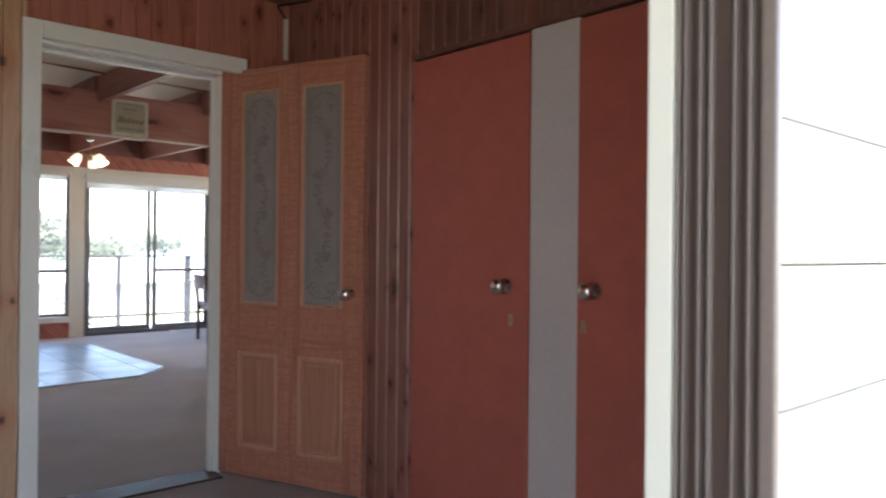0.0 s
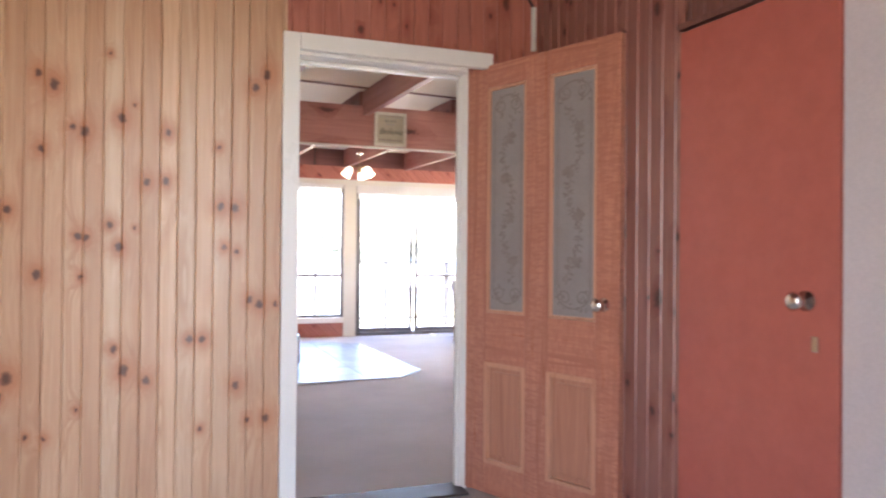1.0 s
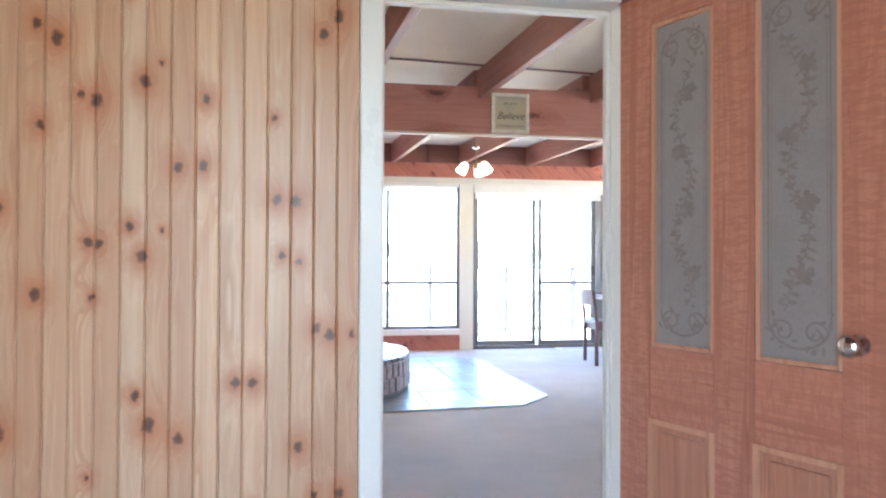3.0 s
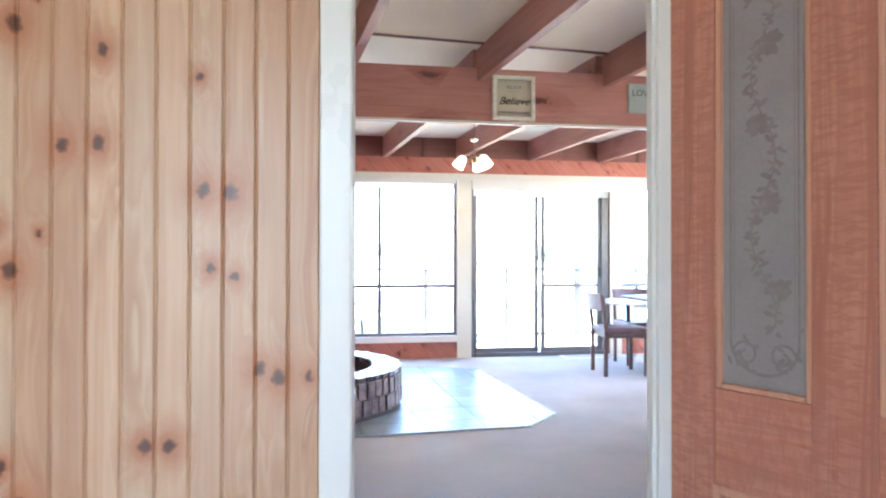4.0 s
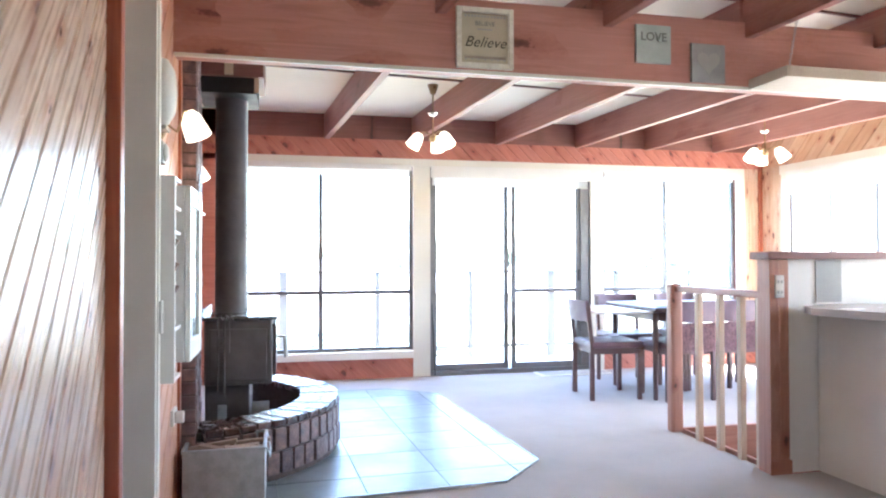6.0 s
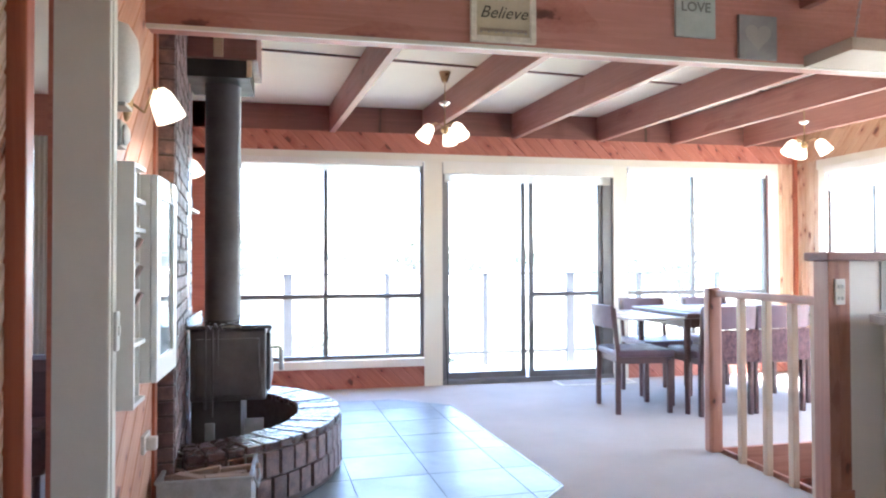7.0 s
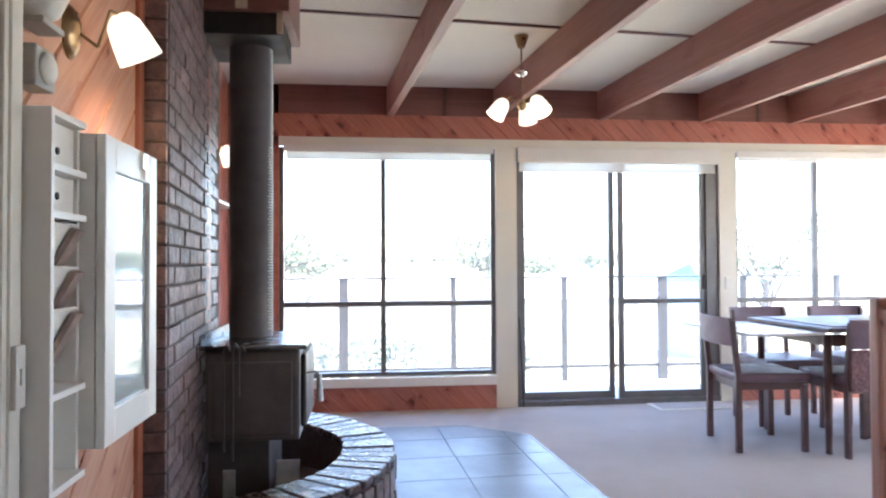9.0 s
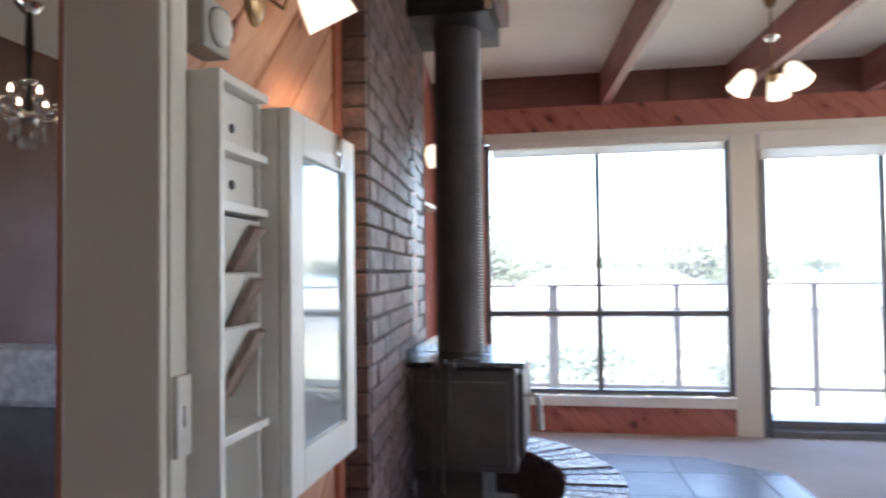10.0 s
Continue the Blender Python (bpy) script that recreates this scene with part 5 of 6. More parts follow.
prism(hb, pts, 0, 0.0012, m=Matrix.Translation((0, BY - 0.0162, 0)) @ Matrix(((1, 0, 0, 0), (0, 0, -1, 0), (0, 1, 0, 0), (0, 0, 0, 1))))
part("heart", hb, PLASTIC_GREY, board)

# ---------------------------------------------------------------- stair rail and kitchen bench
rail = thing("stair_rail", (3.39, 6.75, 0), "stained timber stair rail with pale balusters", "railing")
part("newel_post", boxes((3.335, 7.135, 0.0, 3.42, 7.205, 0.99), bevel=0.016), RAIL_UP, rail)
beam("handrail", (3.395, 6.30, 0.935), (3.395, 7.137, 0.935), 0.06, 0.04, RAIL_WOOD, parent=rail)
for y in (6.92, 6.70, 6.50, 6.335):
    part("baluster", boxes((3.378, y - 0.019, -0.14, 3.414, y + 0.019, 0.937), bevel=0.004), BALUSTER, rail)
part("stringer", boxes((3.418, 6.3, -0.20, 3.44, 7.14, 0.02), bevel=0.003), RAIL_WOOD, rail)
structure("trim_stairwell_edge", boxes((3.43, 7.16, -0.2, 4.33, 7.19, 0.02), (4.32, 6.3, -0.2, 4.35, 7.19, 0.05), bevel=0.003), RAIL_WOOD, "stained boards edging the stairwell", "trim")
steps_ob = thing("stairs", (3.9, 6.7, -2.6), "carpeted stairs going down beside the kitchen bench", "stairs")
for i in range(6):
    part("step", boxes((3.43 + 0.14 * i, 6.232, -0.2 - 0.18 * (i + 1), 3.57 + 0.14 * i, 7.158, -0.2 - 0.18 * i), bevel=0.006), CARPET, steps_ob)

pw = thing("bench_post", (3.41, 6.25, 0), "boxed pine post at the end of the kitchen bench", "post")
part("post_board", boxes((3.352, 6.20, 0.0, 3.41, 6.30, 1.150), bevel=0.004), RAIL_UP, pw)
part("post_board", boxes((3.412, 6.203, 0.0, 3.472, 6.30, 1.150), bevel=0.004), RAIL_UP, pw)
part("post_foot", boxes((3.345, 6.192, 0.0, 3.478, 6.2, 0.075), bevel=0.003), RAIL_WOOD, pw)
ps = thing("power_outlet", (3.40, 6.19, 0.99), "white double power point on the pine post", "socket")
part("plate", boxes((3.382, 6.190, 0.945, 3.435, 6.2, 1.065), bevel=0.003), PLASTIC, ps)
for z in (0.975, 1.03):
    part("switch_key", boxes((3.392, 6.186, z - 0.008, 3.402, 6.19, z + 0.008), (3.414, 6.186, z - 0.008, 3.424, 6.19, z + 0.008)), PLASTIC_GREY, ps)
part_cap = structure("bench_cap", boxes((3.325, 6.17, 1.150, 5.9, 6.33, 1.192), bevel=0.008), STAIN_DARK, "dark timber cap along the half wall", "trim")
structure("half_wall", boxes((3.474, 6.215, 0, 5.9, 6.30, 1.150)), WHITE, "white half wall between stairs and kitchen", "wall")
bench = thing("kitchen_bench", (3.9, 5.8, 0), "white kitchen bench with an overhanging laminate top", "bench")
part("body", boxes((3.66, 3.9, 0.0, 4.28, 6.21, 0.865), bevel=0.004), WHITE, bench)
top = bmesh.new()
prism(top, [(3.66, 3.9), (3.60, 5.2), (3.46, 5.75), (3.42, 5.98), (3.50, 6.12), (3.66, 6.205), (4.32, 6.205), (4.32, 3.9)], 0.868, 0.905)
part("worktop", top, LAMINATE, bench)
tiles = thing("splash_tiles", (3.7, 6.21, 0.95), "grey tile on the white half wall", "tile")
part("tile", boxes((3.65, 6.208, 0.915, 3.815, 6.215, 1.145), bevel=0.002), PLASTIC_GREY, tiles)

lb = thing("hanging_light_panel", (4.0, 6.05, 2.08), "cream light panel hung on chains over the bench", "light panel")
part("panel", boxes((3.262, 5.94, 2.064, 4.75, 6.222, 2.07), bevel=0.002), PANEL_BEIGE, lb)
part("panel_edge", boxes((3.25, 5.928, 2.06, 3.262, 6.222, 2.115), (3.262, 5.928, 2.06, 4.75, 5.94, 2.115), (4.75, 5.928, 2.06, 4.762, 6.222, 2.115), bevel=0.002), PANEL_BEIGE, lb)
ch = bmesh.new()
for i in range(14):
    z = 2.12 + i * 0.031
    a = (0.006, 0.0) if i % 2 else (0.0, 0.006)
    for s in (-1, 1):
        rod(ch, (3.285 + 0.006 * i + 0.65 * s * a[0], 5.95 + 0.65 * s * a[1], z - 0.004), (3.285 + 0.006 * i + 0.65 * s * a[0], 5.95 + 0.65 * s * a[1], z + 0.032), 0.0014, seg=6)
part("chain", ch, GALV, lb, "pale metal chain")

# ---------------------------------------------------------------- dining set
def dining_chair():
    """A chair at the origin, facing +x; the others are copies."""
    c = thing("dining_chair", (0, 0, 0), "dark wooden dining chair with purple vinyl seat and backrest", "chair", "dining chairs")
    for y in (-0.205, 0.205):
        bm = bmesh.new()
        box(bm, -0.019, y - 0.015, 0, 0.019, y + 0.015, 0.46, bevel=0.006, m=Matrix.Identity(4))
        box(bm, -0.017, y - 0.014, 0.45, 0.017, y + 0.014, 0.80, bevel=0.006, m=Matrix.Translation((0, 0, 0.45)) @ Matrix.Rotation(radians(-6), 4, "Y") @ Matrix.Translation((0, 0, -0.45)))
        part("back_leg", bm, CHAIR_WOOD, c)
        part("leg", boxes((0.39, y - 0.017, 0, 0.426, y + 0.017, 0.41), bevel=0.006), CHAIR_WOOD, c)
    part("seat_frame", boxes((0.015, -0.195, 0.375, 0.42, -0.17, 0.425), (0.015, 0.17, 0.375, 0.42, 0.195, 0.425), (0.395, -0.17, 0.375, 0.42, 0.17, 0.425), (0.015, -0.17, 0.375, 0.04, 0.17, 0.425), bevel=0.004), CHAIR_WOOD, c)
    part("seat", boxes((-0.01, -0.222, 0.425, 0.445, 0.222, 0.478), bevel=0.018), VINYL, c, "purple vinyl seat pad")
    back = bmesh.new()
    n = 10
    for i in range(n + 1):
        y = -0.218 + 0.436 * i / n
        d = -0.028 * (1 - (2 * i / n - 1) ** 2)
        for dx, z in ((0.0, 0.645), (0.024, 0.645), (0.024, 0.815), (0.0, 0.815)):
            back.verts.new((-0.045 + d + dx - (z - 0.645) * 0.1, y, z))
    back.verts.ensure_lookup_table()
    for i in range(n):
        for j in range(4):
            f = back.faces.new([back.verts[4 * i + j], back.verts[4 * i + (j + 1) % 4], back.verts[4 * i + 4 + (j + 1) % 4], back.verts[4 * i + 4 + j]])
            f.smooth = False
    back.faces.new([back.verts[j] for j in range(4)])
    back.faces.new([back.verts[4 * n + j] for j in (3, 2, 1, 0)])
    part("backrest", back, VINYL, c, "curved purple vinyl backrest")
    return c


chair = dining_chair()
tagged(chair, "dark wooden chair with purple pads, at the table's end")
SPOTS = [(4.035, 8.02, 90), (4.50, 8.04, 91), (3.98, 9.16, -90), (4.62, 9.18, -92), (5.37, 8.5, 180)]
for x, y, a in SPOTS:
    o = copy_thing(chair, Matrix.Translation((x, y, 0)) @ Matrix.Rotation(radians(a), 4, "Z"))
    tagged(o, "dark wooden chair with patterned cloth, back to the stair rail" if a > 80 and a < 100 else "dark wooden chair with purple vinyl pads, beside the windows")
    if 80 < a < 100:
        cover = part("seat_cover", boxes((-0.06, -0.225, 0.40, -0.046, 0.225, 0.64), bevel=0.005), SEATCLOTH, o, "patterned cloth behind the seat", Matrix.Translation((x, y, 0)) @ Matrix.Rotation(radians(a), 4, "Z"))
chair.matrix_basis = Matrix.Translation((3.285, 8.43, 0)) @ Matrix.Rotation(radians(-4), 4, "Z")

table = thing("dining_table", (4.4, 8.5, 0), "draw-leaf dining table with laminate leaf and dark legs", "table")
part("main_top", boxes((3.74, 8.05, 0.735, 5.05, 8.93, 0.760), bevel=0.005), CHAIR_WOOD, table)
part("leaf", boxes((3.26, 8.07, 0.715, 3.735, 8.91, 0.733), bevel=0.004), LAMINATE, table, "pale laminate draw leaf")
part("leaf", boxes((5.055, 8.07, 0.715, 5.50, 8.91, 0.733), bevel=0.004), LAMINATE, table, "pale laminate draw leaf")
part("apron", boxes((3.78, 8.12, 0.645, 5.0, 8.14, 0.715), (3.78, 8.84, 0.645, 5.0, 8.86, 0.715), (3.78, 8.14, 0.645, 3.80, 8.84, 0.715), (4.98, 8.14, 0.645, 5.0, 8.84, 0.715), bevel=0.003), CHAIR_WOOD, table)
for x in (3.79, 4.99):
    for y in (8.135, 8.845):
        part("leg", rod(bmesh.new(), (x, y, 0.0), (x, y, 0.715), 0.019, 0.027, 14), CHAIR_WOOD, table)
cloth = tagged(put("table_runner", boxes((3.80, 8.10, 0.762, 5.0, 8.88, 0.768), bevel=0.003), VINYL), "purple-brown cloth laid over the table top", "table cloth")
tagged(put("place_mat", boxes((4.30, 8.40, 0.769, 4.72, 8.66, 0.773), bevel=0.001), PAPER), "pale paper mat lying on the table cloth", "place mat")
mat_ob = thing("door_mat", (3.65, 9.55, 0), "beige door mat before the sliding door", "mat")
part("mat", boxes((3.30, 9.42, 0.0, 4.05, 9.69, 0.010), bevel=0.004), CREAM, mat_ob)
part("mat_field", boxes((3.33, 9.45, 0.010, 4.02, 9.66, 0.014), bevel=0.003), CARPET, mat_ob)

# blinds: a cassette and a little rolled-down cloth at each opening
for x0, x1, drop, seams in ((0.40, 2.05, 1.985, (1.17,)), (2.245, 3.95, 1.905, (3.08,)), (4.11, 5.68, 2.01, (4.85,))):
    b = thing("roller_blind", (0.5 * (x0 + x1), FACADE - 0.02, 2.0), "white roller blind, rolled up", "blind", "roller blinds")
    part("cassette", boxes((x0, FACADE - 0.045, 2.03 if x0 != 2.245 else 1.965, x1, FACADE - 0.024, 2.085), bevel=0.004), BLIND, b)
    part("cloth", boxes((x0 + 0.02, FACADE - 0.012, drop, x1 - 0.02, FACADE - 0.010, 2.06)), BLIND_CLOTH, b)
    part("bottom_bar", boxes((x0 + 0.02, FACADE - 0.016, drop - 0.012, x1 - 0.02, FACADE - 0.006, drop), bevel=0.003), WHITE, b)
sb = thing("roller_blind", (X1 - 0.02, 8.5, 2.0), "white roller blind half lowered on the side window", "blind", "roller blinds")
part("cassette", boxes((X1 - 0.05, 7.6, 2.0, X1 - 0.024, 9.28, 2.075), bevel=0.004), BLIND, sb)
part("cloth", boxes((X1 - 0.012, 7.64, 1.83, X1 - 0.010, 9.25, 2.05)), BLIND_CLOTH, sb)
hd = thing("blind_chain_holder", (4.03, FACADE - 0.03, 0.98), "small white switch on the cream post", "switch")
part("plate", boxes((4.0, FACADE - 0.034, 0.93, 4.06, FACADE - 0.024, 1.03), bevel=0.003), PLASTIC, hd)

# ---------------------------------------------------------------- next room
# the gap between y 5.2 and 6.5 is unseen, added to admit daylight
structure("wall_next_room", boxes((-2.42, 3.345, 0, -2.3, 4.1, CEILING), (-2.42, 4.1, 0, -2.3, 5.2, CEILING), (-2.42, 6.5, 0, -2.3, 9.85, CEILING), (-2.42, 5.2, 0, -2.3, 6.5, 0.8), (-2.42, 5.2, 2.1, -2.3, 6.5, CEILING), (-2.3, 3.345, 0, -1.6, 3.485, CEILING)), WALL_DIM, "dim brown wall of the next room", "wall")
chand = thing("chandelier", (-1.40, 7.36, CEILING), "small brass chandelier with candle bulbs and crystal drops", "chandelier")
cx, cy = -1.40, 7.36
part("rose", lathe(bmesh.new(), [(0.0, -0.05), (0.03, -0.045), (0.06, -0.01), (0.06, 0.0), (0.0, 0.0)], (cx, cy, 2.37), 20), CHROME, chand)
part("hook", rod(bmesh.new(), (cx, cy, 2.37), (cx, cy, CEILING), 0.008), BLACK, chand)
part("stem", lathe(bmesh.new(), [(0.012, 0.0), (0.024, 0.04), (0.01, 0.1), (0.012, 0.22), (0.02, 0.30), (0.014, 0.46)], (cx, cy, 1.87), 12), BLACK, chand)
part("crown_dish", lathe(bmesh.new(), [(0.010, 0.0), (0.03, 0.01), (0.036, 0.022), (0.03, 0.022), (0.010, 0.010)], (cx, cy, 2.0), 16), CHROME, chand)
part("bowl", lathe(bmesh.new(), [(0.0, -0.03), (0.03, -0.022), (0.05, 0.0), (0.03, 0.02), (0.012, 0.03)], (cx, cy, 1.86), 16), CHROME, chand)
drop = mesh_of("crystal", lathe(bmesh.new(), [(0.0, -0.034), (0.012, -0.012), (0.008, 0.008), (0.0, 0.02)], (0, 0, 0), 6))
bead = mesh_of("crystal", lathe(bmesh.new(), [(0.0, -0.009), (0.009, 0.0), (0.0, 0.009)], (0, 0, 0), 6))
for me in (drop, bead):
    me.materials.append(CRYSTAL)
for k in range(8):
    a = radians(45 * k + 12)
    c, s_ = math.cos(a), math.sin(a)
    part("arm", pipe(bmesh.new(), [(cx, cy, 1.88), (cx + 0.05 * c, cy + 0.05 * s_, 1.845), (cx + 0.10 * c, cy + 0.10 * s_, 1.85), (cx + 0.135 * c, cy + 0.135 * s_, 1.885), (cx + 0.14 * c, cy + 0.14 * s_, 1.905)], 0.005), CHROME, chand)
    part("candle_cup", lathe(bmesh.new(), [(0.0, 0.0), (0.028, 0.006), (0.03, 0.012), (0.010, 0.012), (0.010, 0.035), (0.0, 0.035)], (cx + 0.14 * c, cy + 0.14 * s_, 1.90), 12), CHROME, chand)
    part("bulb", lathe(bmesh.new(), [(0.0, 0.0), (0.006, 0.0), (0.009, 0.014), (0.003, 0.036), (0.0, 0.042)], (cx + 0.14 * c, cy + 0.14 * s_, 1.933), 10), CANDLE_LIT, chand, "lit candle bulb")
    for j in range(5):
        f = j / 4
        part("crystal", bead, None, chand, m=Matrix.Translation((cx + (0.055 + 0.08 * f) * c, cy + (0.055 + 0.08 * f) * s_, 2.0 - 0.10 * f - 0.05 * math.sin(math.pi * f))))
    part("crystal", drop, None, chand, m=Matrix.Translation((cx + 0.14 * c, cy + 0.14 * s_, 1.868)))
    part("crystal", drop, None, chand, m=Matrix.Translation((cx + 0.14 * c, cy + 0.14 * s_, 1.815)))
    part("crystal", drop, None, chand, m=Matrix.Translation((cx + 0.07 * c, cy + 0.07 * s_, 1.80 - 0.03 * (k % 2))))
    part("crystal", drop, None, chand, m=Matrix.Translation((cx + 0.03 * c, cy + 0.03 * s_, 1.745)))
sofa = thing("sofa", (-1.4, 7.6, 0), "grey sofa with a floral throw over its back", "sofa")
part("seat", boxes((-2.2, 7.45, 0.06, -0.8, 8.05, 0.42), bevel=0.05), CLOTH_GREY, sofa)
part("backrest", boxes((-2.2, 7.26, 0.06, -0.8, 7.48, 0.80), bevel=0.05), CLOTH_GREY, sofa)
part("throw", boxes((-2.15, 7.235, 0.60, -0.85, 7.505, 0.845), bevel=0.03), FLORAL, sofa, "pale floral throw")
ns = thing("wall_switch", (-2.29, 8.1, 1.0), "white switch plate on the brown wall", "switch")
part("plate", boxes((-2.3, 8.02, 0.93, -2.288, 8.16, 1.06), bevel=0.003), PLASTIC, ns)
ac = thing("armchair", (-0.4, 6.9, 0), "dark rounded armchair in the next room", "armchair")
part("back", boxes((-0.62, 7.05, 0.2, -0.18, 7.2, 0.70), bevel=0.07), CHAIR_WOOD, ac)
part("seat", boxes((-0.62, 6.75, 0.2, -0.18, 7.05, 0.42), bevel=0.04), CHAIR_WOOD, ac)
for x in (-0.58, -0.22):
    for y in (6.79, 7.16):
        part("leg", rod(bmesh.new(), (x, y, 0), (x, y, 0.22), 0.018), CHAIR_WOOD, ac)
cu = bmesh.new()
folds = [(-0.82 - 0.0065 * k, FACADE - 0.055 + 0.016 * math.sin(k * 1.05)) for k in range(61)]
lower = [cu.verts.new((x, y, 0.05)) for x, y in folds] + [cu.verts.new((x, y + 0.006, 0.05)) for x, y in reversed(folds)]
upper = [cu.verts.new((v.co.x, v.co.y, 2.2)) for v in lower]
for i in range(len(lower)):
    j = (i + 1) % len(lower)
    cu.faces.new((lower[i], lower[j], upper[j], upper[i]))
tagged(put("curtain", cu, CREAM), "pale pleated curtain at the next room's window", "curtain")

# ---------------------------------------------------------------- deck and view
deck = tagged(put("deck", boxes((-4.0, 9.86, -0.30, 7.6, 11.3, -0.055)), STAIN_DARK), "timber deck outside the window wall", "deck", kind="structure")
deck_board = mesh_of("board", box(bmesh.new(), 0, -0.066, -0.0275, 11.6, 0.066, 0.0, bevel=0.004))
deck_board.materials.append(DECK)
for k in range(10):
    part("board", deck_board, None, deck, m=Matrix.Translation((-4.0, 9.935 + 0.139 * k, -0.026)))
bal = thing("deck_railing", (2.0, 11.2, 0), "grey steel deck railing with clear panels", "railing")
posts = [-2.95, -1.9, -0.86, 0.19, 0.82, 1.89, 3.01, 4.035, 4.91, 5.95, 7.0]
for i, x in enumerate(posts):
    w = 0.045 if x in (0.82, 4.035) else 0.026
    part("post", boxes((x - w, 11.0, -0.03, x + w, 11.06, 1.0), bevel=0.004), RAIL_GREY, bal)
part("top_rail", boxes((-2.5, 10.99, 1.0, 7.1, 11.075, 1.022), bevel=0.006), RAIL_GREY, bal)
part("bottom_rail", boxes((-2.5, 11.015, 0.10, 7.1, 11.045, 0.135), bevel=0.004), RAIL_GREY, bal)
for a, b in zip(posts, posts[1:]):
    g = part("panel", boxes((a + 0.05, 11.027, 0.14, b - 0.05, 11.033, 0.995)), GLASS, bal)
    g.visible_shadow = False


def tree(x, y, base, height, spread, seed, label):
    """A tapered trunk with limbs and a crown of many leaf clumps."""
    rng = random.Random(seed)
    t = thing("tree", (x, y, base), label, "tree", "trees beyond the deck")
    tr = bmesh.new()
    rod(tr, (x, y, base), (x, y, base + height * 0.55), 0.18 * height / 6, 0.10 * height / 6, 8)
    tips = []
    for k in range(9):
        a = rng.uniform(0, 6.28)
        r = spread * rng.uniform(0.3, 0.8)
        z0 = base + height * rng.uniform(0.3, 0.55)
        tip = (x + r * math.cos(a), y + r * math.sin(a), base + height * rng.uniform(0.55, 0.92))
        rod(tr, (x, y, z0), tip, 0.06 * height / 6, 0.02 * height / 6, 6)
        tips.append(tip)
    part("trunk", tr, BARK, t)
    vs, fs = [], []
    for k in range(1500):
        tip = rng.choice(tips)
        c = [tip[i] + rng.gauss(0, spread * (0.22 if i < 2 else 0.14)) for i in range(3)]
        s = spread * rng.uniform(0.03, 0.075)
        u = Vector((rng.gauss(0, 1), rng.gauss(0, 1), rng.gauss(0, 1))).normalized()
        v = u.orthogonal().normalized()
        n = len(vs)
        for p, q in ((-1, 0), (0, -0.5), (1, 0), (0, 0.5)):
            vs.append(tuple(c[i] + s * (p * u[i] + q * v[i]) for i in range(3)))
        fs.append((n, n + 1, n + 2, n + 3))
    me = bpy.data.meshes.new("crown")
    me.from_pydata(vs, [], fs)
    tagged(part("crown", me, LEAF, t), kind="stuff")
    return t


def ray_spot(px, dist):
    """A spot on the ground at a bearing in degrees to the right of straight ahead, seen from the room."""
    a = radians(px)
    return 1.0 + dist * math.sin(a), 4.3 + dist * math.cos(a)


for i, (b, dist, h, s) in enumerate(((-6.5, 62, 10.0, 4.4), (-3.2, 66, 8.2, 4.4), (8.5, 70, 8.6, 5.0), (31.4, 34, 7.7, 2.8), (-12, 80, 7.4, 5), (13, 85, 6.4, 5), (-20, 60, 7, 4))):
    tx, ty = ray_spot(b, dist)
    tree(tx, ty, -3.9, h, s, 10 + i, "leafy tree beyond the deck with an open crown")
for i in range(16):
    tx, ty = ray_spot(-28 + 3.1 * i, 170 + 12 * (i % 4))
    tree(tx, ty, -3.9, 6.0 + (i % 4) * 0.9, 8, 60 + i, "low spreading tree on the far ridge")
for i, (b, dist) in enumerate(((1.0, 17), (6.0, 16), (-4, 15), (11, 20))):
    tx, ty = ray_spot(b, dist)
    tree(tx, ty, -3.9, 3.6, 1.5, 90 + i, "green garden shrub below the deck")


def house(x, y, w, d, eave, ridge, roof, wall, turn, label):
    h = tagged(new("house"), label, "house", "houses beyond the deck")
    h.matrix_basis = Matrix.Translation((x, y, -3.9)) @ Matrix.Rotation(radians(turn), 4, "Z")
    e, r = eave + 3.9, ridge + 3.9

    def add(name, bm, mat, parent=h):
        ob = put(name, bm, mat)
        ob.parent = parent
        return ob
    add("wall", boxes((-w / 2, -d / 2, 0, w / 2, d / 2, e)), wall)
    bm = bmesh.new()
    o = 0.4
    v = [bm.verts.new(p) for p in ((-w / 2 - o, -d / 2 - o, e - 0.1), (w / 2 + o, -d / 2 - o, e - 0.1), (w / 2 + o, d / 2 + o, e - 0.1), (-w / 2 - o, d / 2 + o, e - 0.1), (-w / 4, 0, r), (w / 4, 0, r))]
    for f in ((0, 1, 5, 4), (1, 2, 5), (2, 3, 4, 5), (3, 0, 4), (3, 2, 1, 0)):
        bm.faces.new([v[i] for i in f])
    add("roof", bm, roof)
    n = max(2, int(w / 2.5))
    for i in range(n):
        cx = -w / 2 + w * (i + 0.5) / n
        wi = add("window", boxes((cx - 0.55, -d / 2 - 0.04, e - 1.7, cx + 0.55, -d / 2 + 0.02, e - 0.6), bevel=0.01), PLASTIC_GREY)
        add("pane", boxes((cx - 0.48, -d / 2 - 0.05, e - 1.63, cx + 0.48, -d / 2 - 0.042, e - 0.67)), GALV, wi)
    return h


hx, hy = ray_spot(3.0, 46)
house(hx, hy, 15, 9, -0.9, 1.2, ROOF_GREY, HOUSE_WALL, 4, "low rendered house with a pale roof beyond the deck")
hx, hy = ray_spot(-14.0, 40)
house(hx, hy, 12, 8, -0.5, 1.2, ROOF_GREY, HOUSE_WALL, -8, "pale rendered house with a light roof")
hx, hy = ray_spot(26.6, 40)
house(hx, hy, 2.3, 2.3, 0.35, 1.1, TURQ, TURQ_WALL, 20, "small pale blue hut with a turquoise roof")
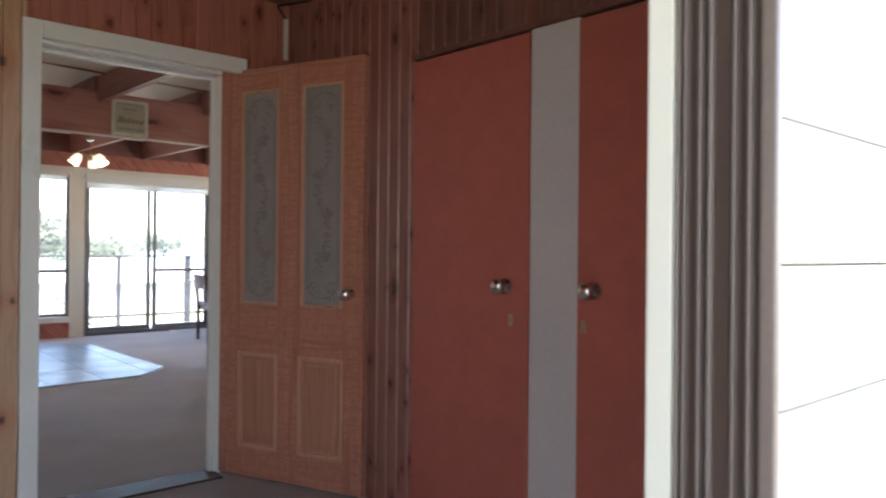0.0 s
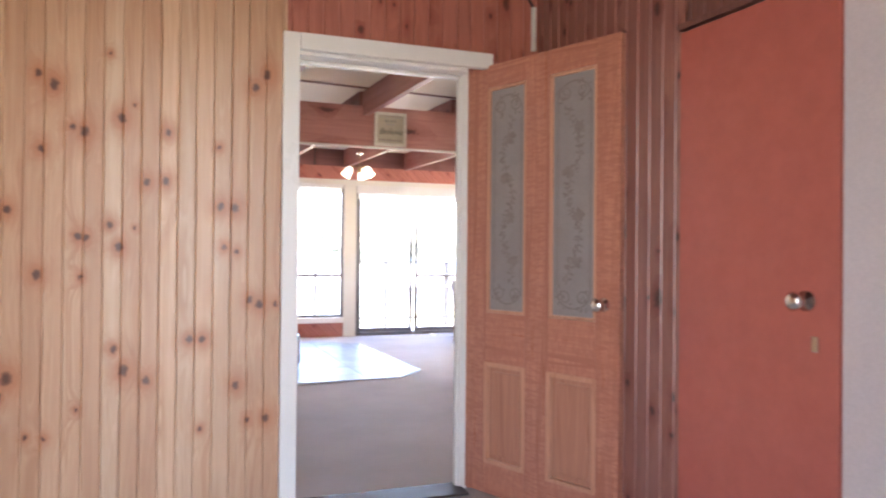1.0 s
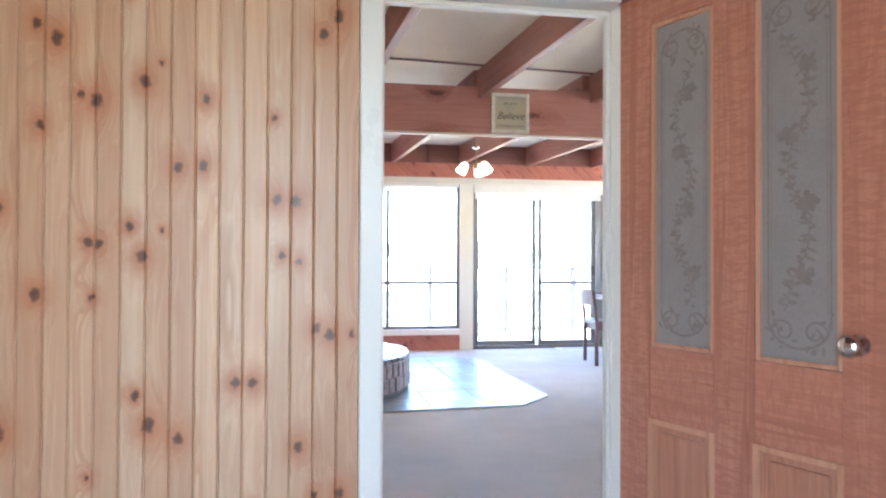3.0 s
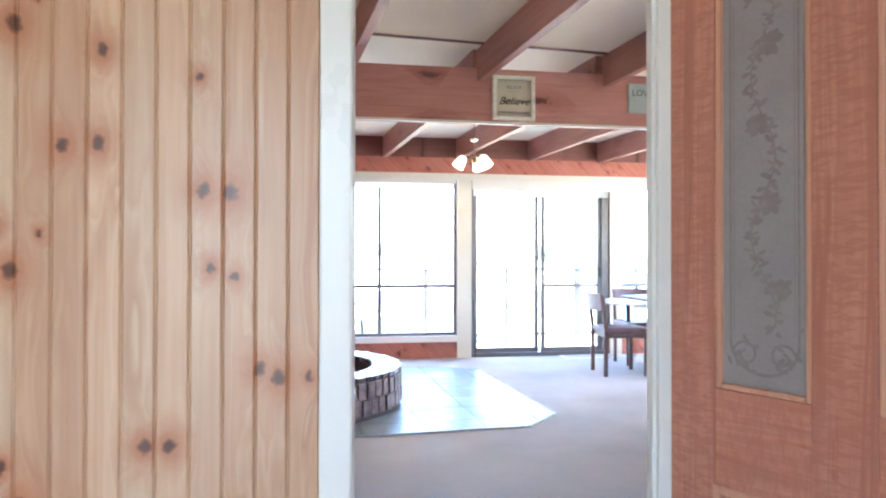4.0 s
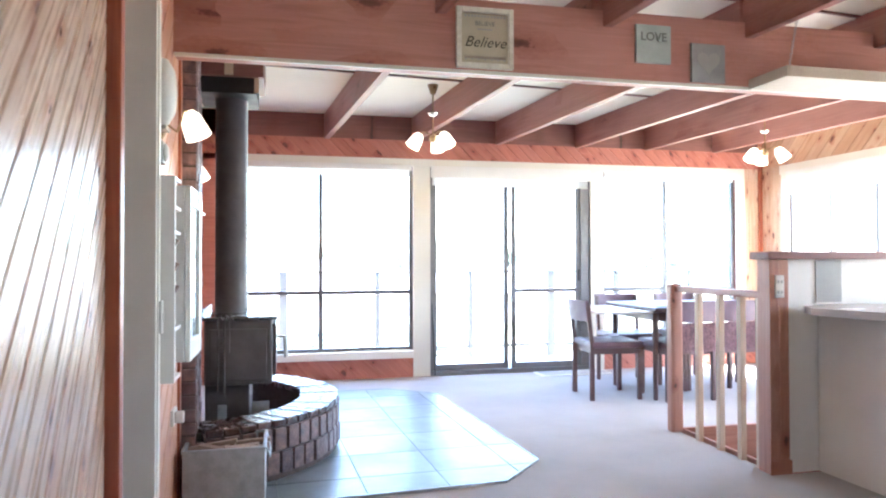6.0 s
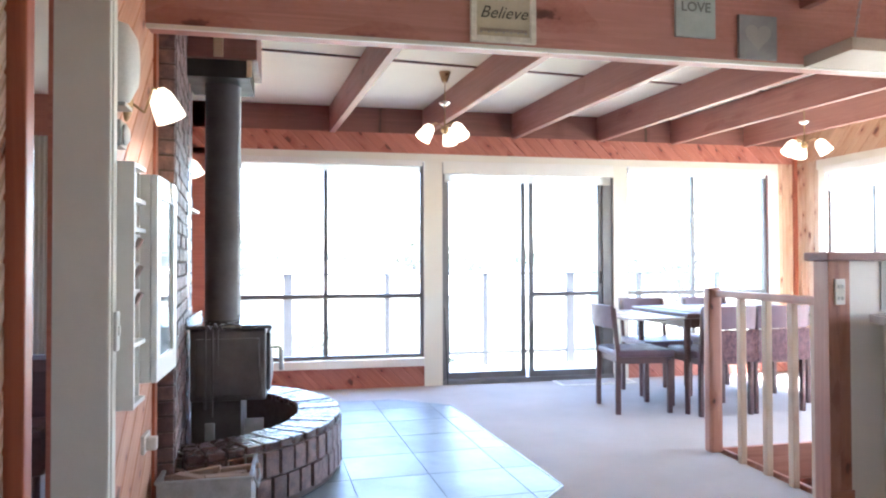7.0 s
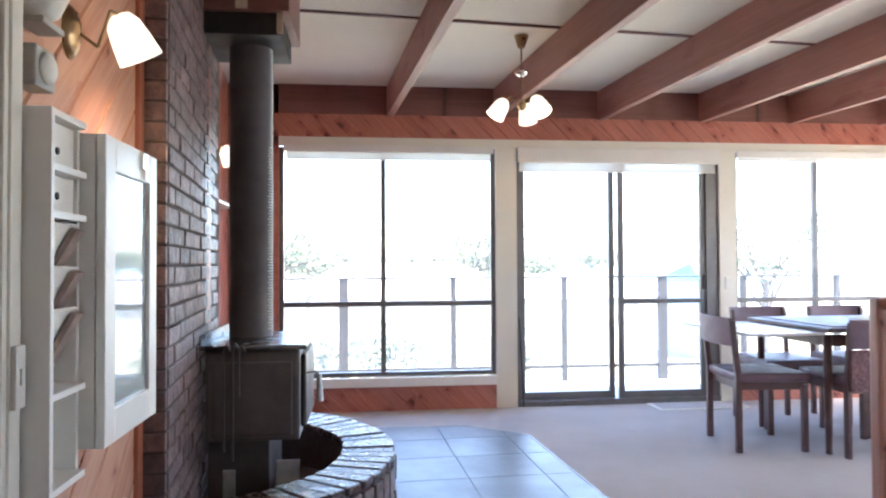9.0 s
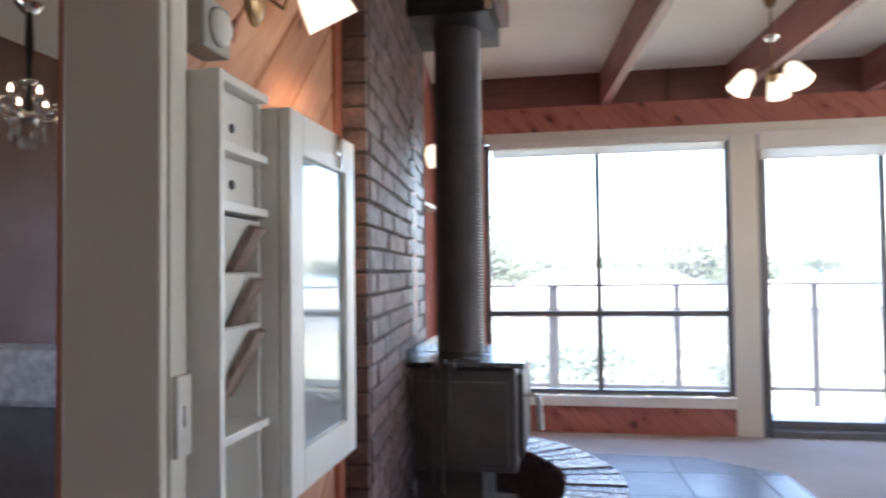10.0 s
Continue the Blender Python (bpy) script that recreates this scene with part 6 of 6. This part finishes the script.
hx, hy = ray_spot(16.0, 60)
house(hx, hy, 14, 8, -1.6, 0.2, ROOF_GREY, HOUSE_WALL, 12, "distant pale house near the shore")
structure("water", boxes((40, 130, -3.95, 1400, 1480, -3.7)), SEA, "pale blue sea towards the horizon", "water")

# ---------------------------------------------------------------- brick and tile pieces
rng = random.Random(11)
COURSE, LENGTH = 0.064, 0.206
stretcher = mesh_of("brick", box(bmesh.new(), -0.03, -LENGTH / 2 + 0.005, -0.027, 0.0, LENGTH / 2 - 0.005, 0.027, bevel=0.005))
half = mesh_of("brick", box(bmesh.new(), -0.03, 0.005 - LENGTH / 4, -0.027, 0.0, LENGTH / 4 - 0.005, 0.027, bevel=0.005))
ender = mesh_of("brick", box(bmesh.new(), -0.10, -0.0, -0.027, 0.0, 0.024, 0.027, bevel=0.005))
for me in (stretcher, half, ender):
    me.materials.append(BRICK)
k = 0
while COURSE * (k + 1) < CEILING:
    z = COURSE * (k + 0.5)
    y = 0.0
    if k % 2:
        part("brick", half, None, breast, m=TILT @ Matrix.Translation((rng.uniform(-0.004, 0.003), LENGTH / 4, z)))
        y = LENGTH / 2
    while y + LENGTH < 1.44:
        part("brick", stretcher, None, breast, m=TILT @ Matrix.Translation((rng.uniform(-0.004, 0.003), y + LENGTH / 2, z + rng.uniform(-0.0015, 0.0015))))
        y += LENGTH
    part("brick", ender, None, breast, m=TILT @ Matrix.Translation((-0.004, -0.026, z)))
    k += 1

cap_brick = bmesh.new()
prism(cap_brick, [(0.70, -0.030), (0.935, -0.0395), (0.935, 0.0395), (0.70, 0.030)], -0.036, 0.0)
bmesh.ops.bevel(cap_brick, geom=list(cap_brick.edges), offset=0.005, segments=1, affect="EDGES")
cap_brick = mesh_of("brick", cap_brick)
side_brick = mesh_of("brick", box(bmesh.new(), 0.915, -0.0365, -0.056, 0.940, 0.0365, 0.056, bevel=0.004))
cap_brick.materials.append(BRICK_CAP)
side_brick.materials.append(BRICK)
N = 28
for i in range(N):
    a = radians(-SPAN + 2 * SPAN * (i + 0.5) / N)
    at = Matrix.Translation((HEARTH[0], HEARTH[1], 0)) @ Matrix.Rotation(a + rng.uniform(-0.004, 0.004), 4, "Z")
    part("brick", cap_brick, None, hearth, m=at @ Matrix.Translation((rng.uniform(-0.004, 0.006), 0, 0.322 + rng.uniform(-0.003, 0.003))))
    for j in range(2):
        off = 0.5 * (2 * radians(SPAN) / N) * (j % 2)
        at2 = Matrix.Translation((HEARTH[0], HEARTH[1], 0)) @ Matrix.Rotation(a + off, 4, "Z")
        part("brick", side_brick, None, hearth, m=at2 @ Matrix.Translation((rng.uniform(-0.002, 0.008), 0, 0.225 - 0.122 * j)))

ang = radians(2.5)
S = 0.42
ca, sa = math.cos(ang), math.sin(ang)
for i in range(-2, 6):
    for j in range(-2, 9):
        u0, v0 = 0.38 + S * i, 6.17 + S * j
        p = [(u0 + 0.0025, v0 + 0.0025), (u0 + S - 0.0025, v0 + 0.0025), (u0 + S - 0.0025, v0 + S - 0.0025), (u0 + 0.0025, v0 + S - 0.0025)]
        p = [(0.4 + (x - 0.4) * ca - (y - 6.3) * sa, 6.3 + (x - 0.4) * sa + (y - 6.3) * ca) for x, y in p]
        for (xa, ya), (xb, yb) in zip(APRON, APRON[1:] + APRON[:1]):
            dx, dy = xb - xa, yb - ya
            l = math.hypot(dx, dy)
            p = clip(p, dy / l, -dx / l, (dy * xa - dx * ya) / l - 0.004) if len(p) > 2 else []
        if len(p) < 3:
            continue
        c = (sum(x for x, _ in p) / len(p), sum(y for _, y in p) / len(p))
        part("tile", prism(bmesh.new(), [(x - c[0], y - c[1]) for x, y in p], 0.0, 0.005), TILE, apron, m=Matrix.Translation((c[0], c[1], 0.0085)))

st = thing("prop_stick", (2.26, FACADE - 0.03, 0), "thin dark stick leaning at the sliding door", "stick")
part("stick", rod(bmesh.new(), (2.285, FACADE - 0.035, 0.005), (2.252, FACADE - 0.031, 0.72), 0.006), BLACK, st)
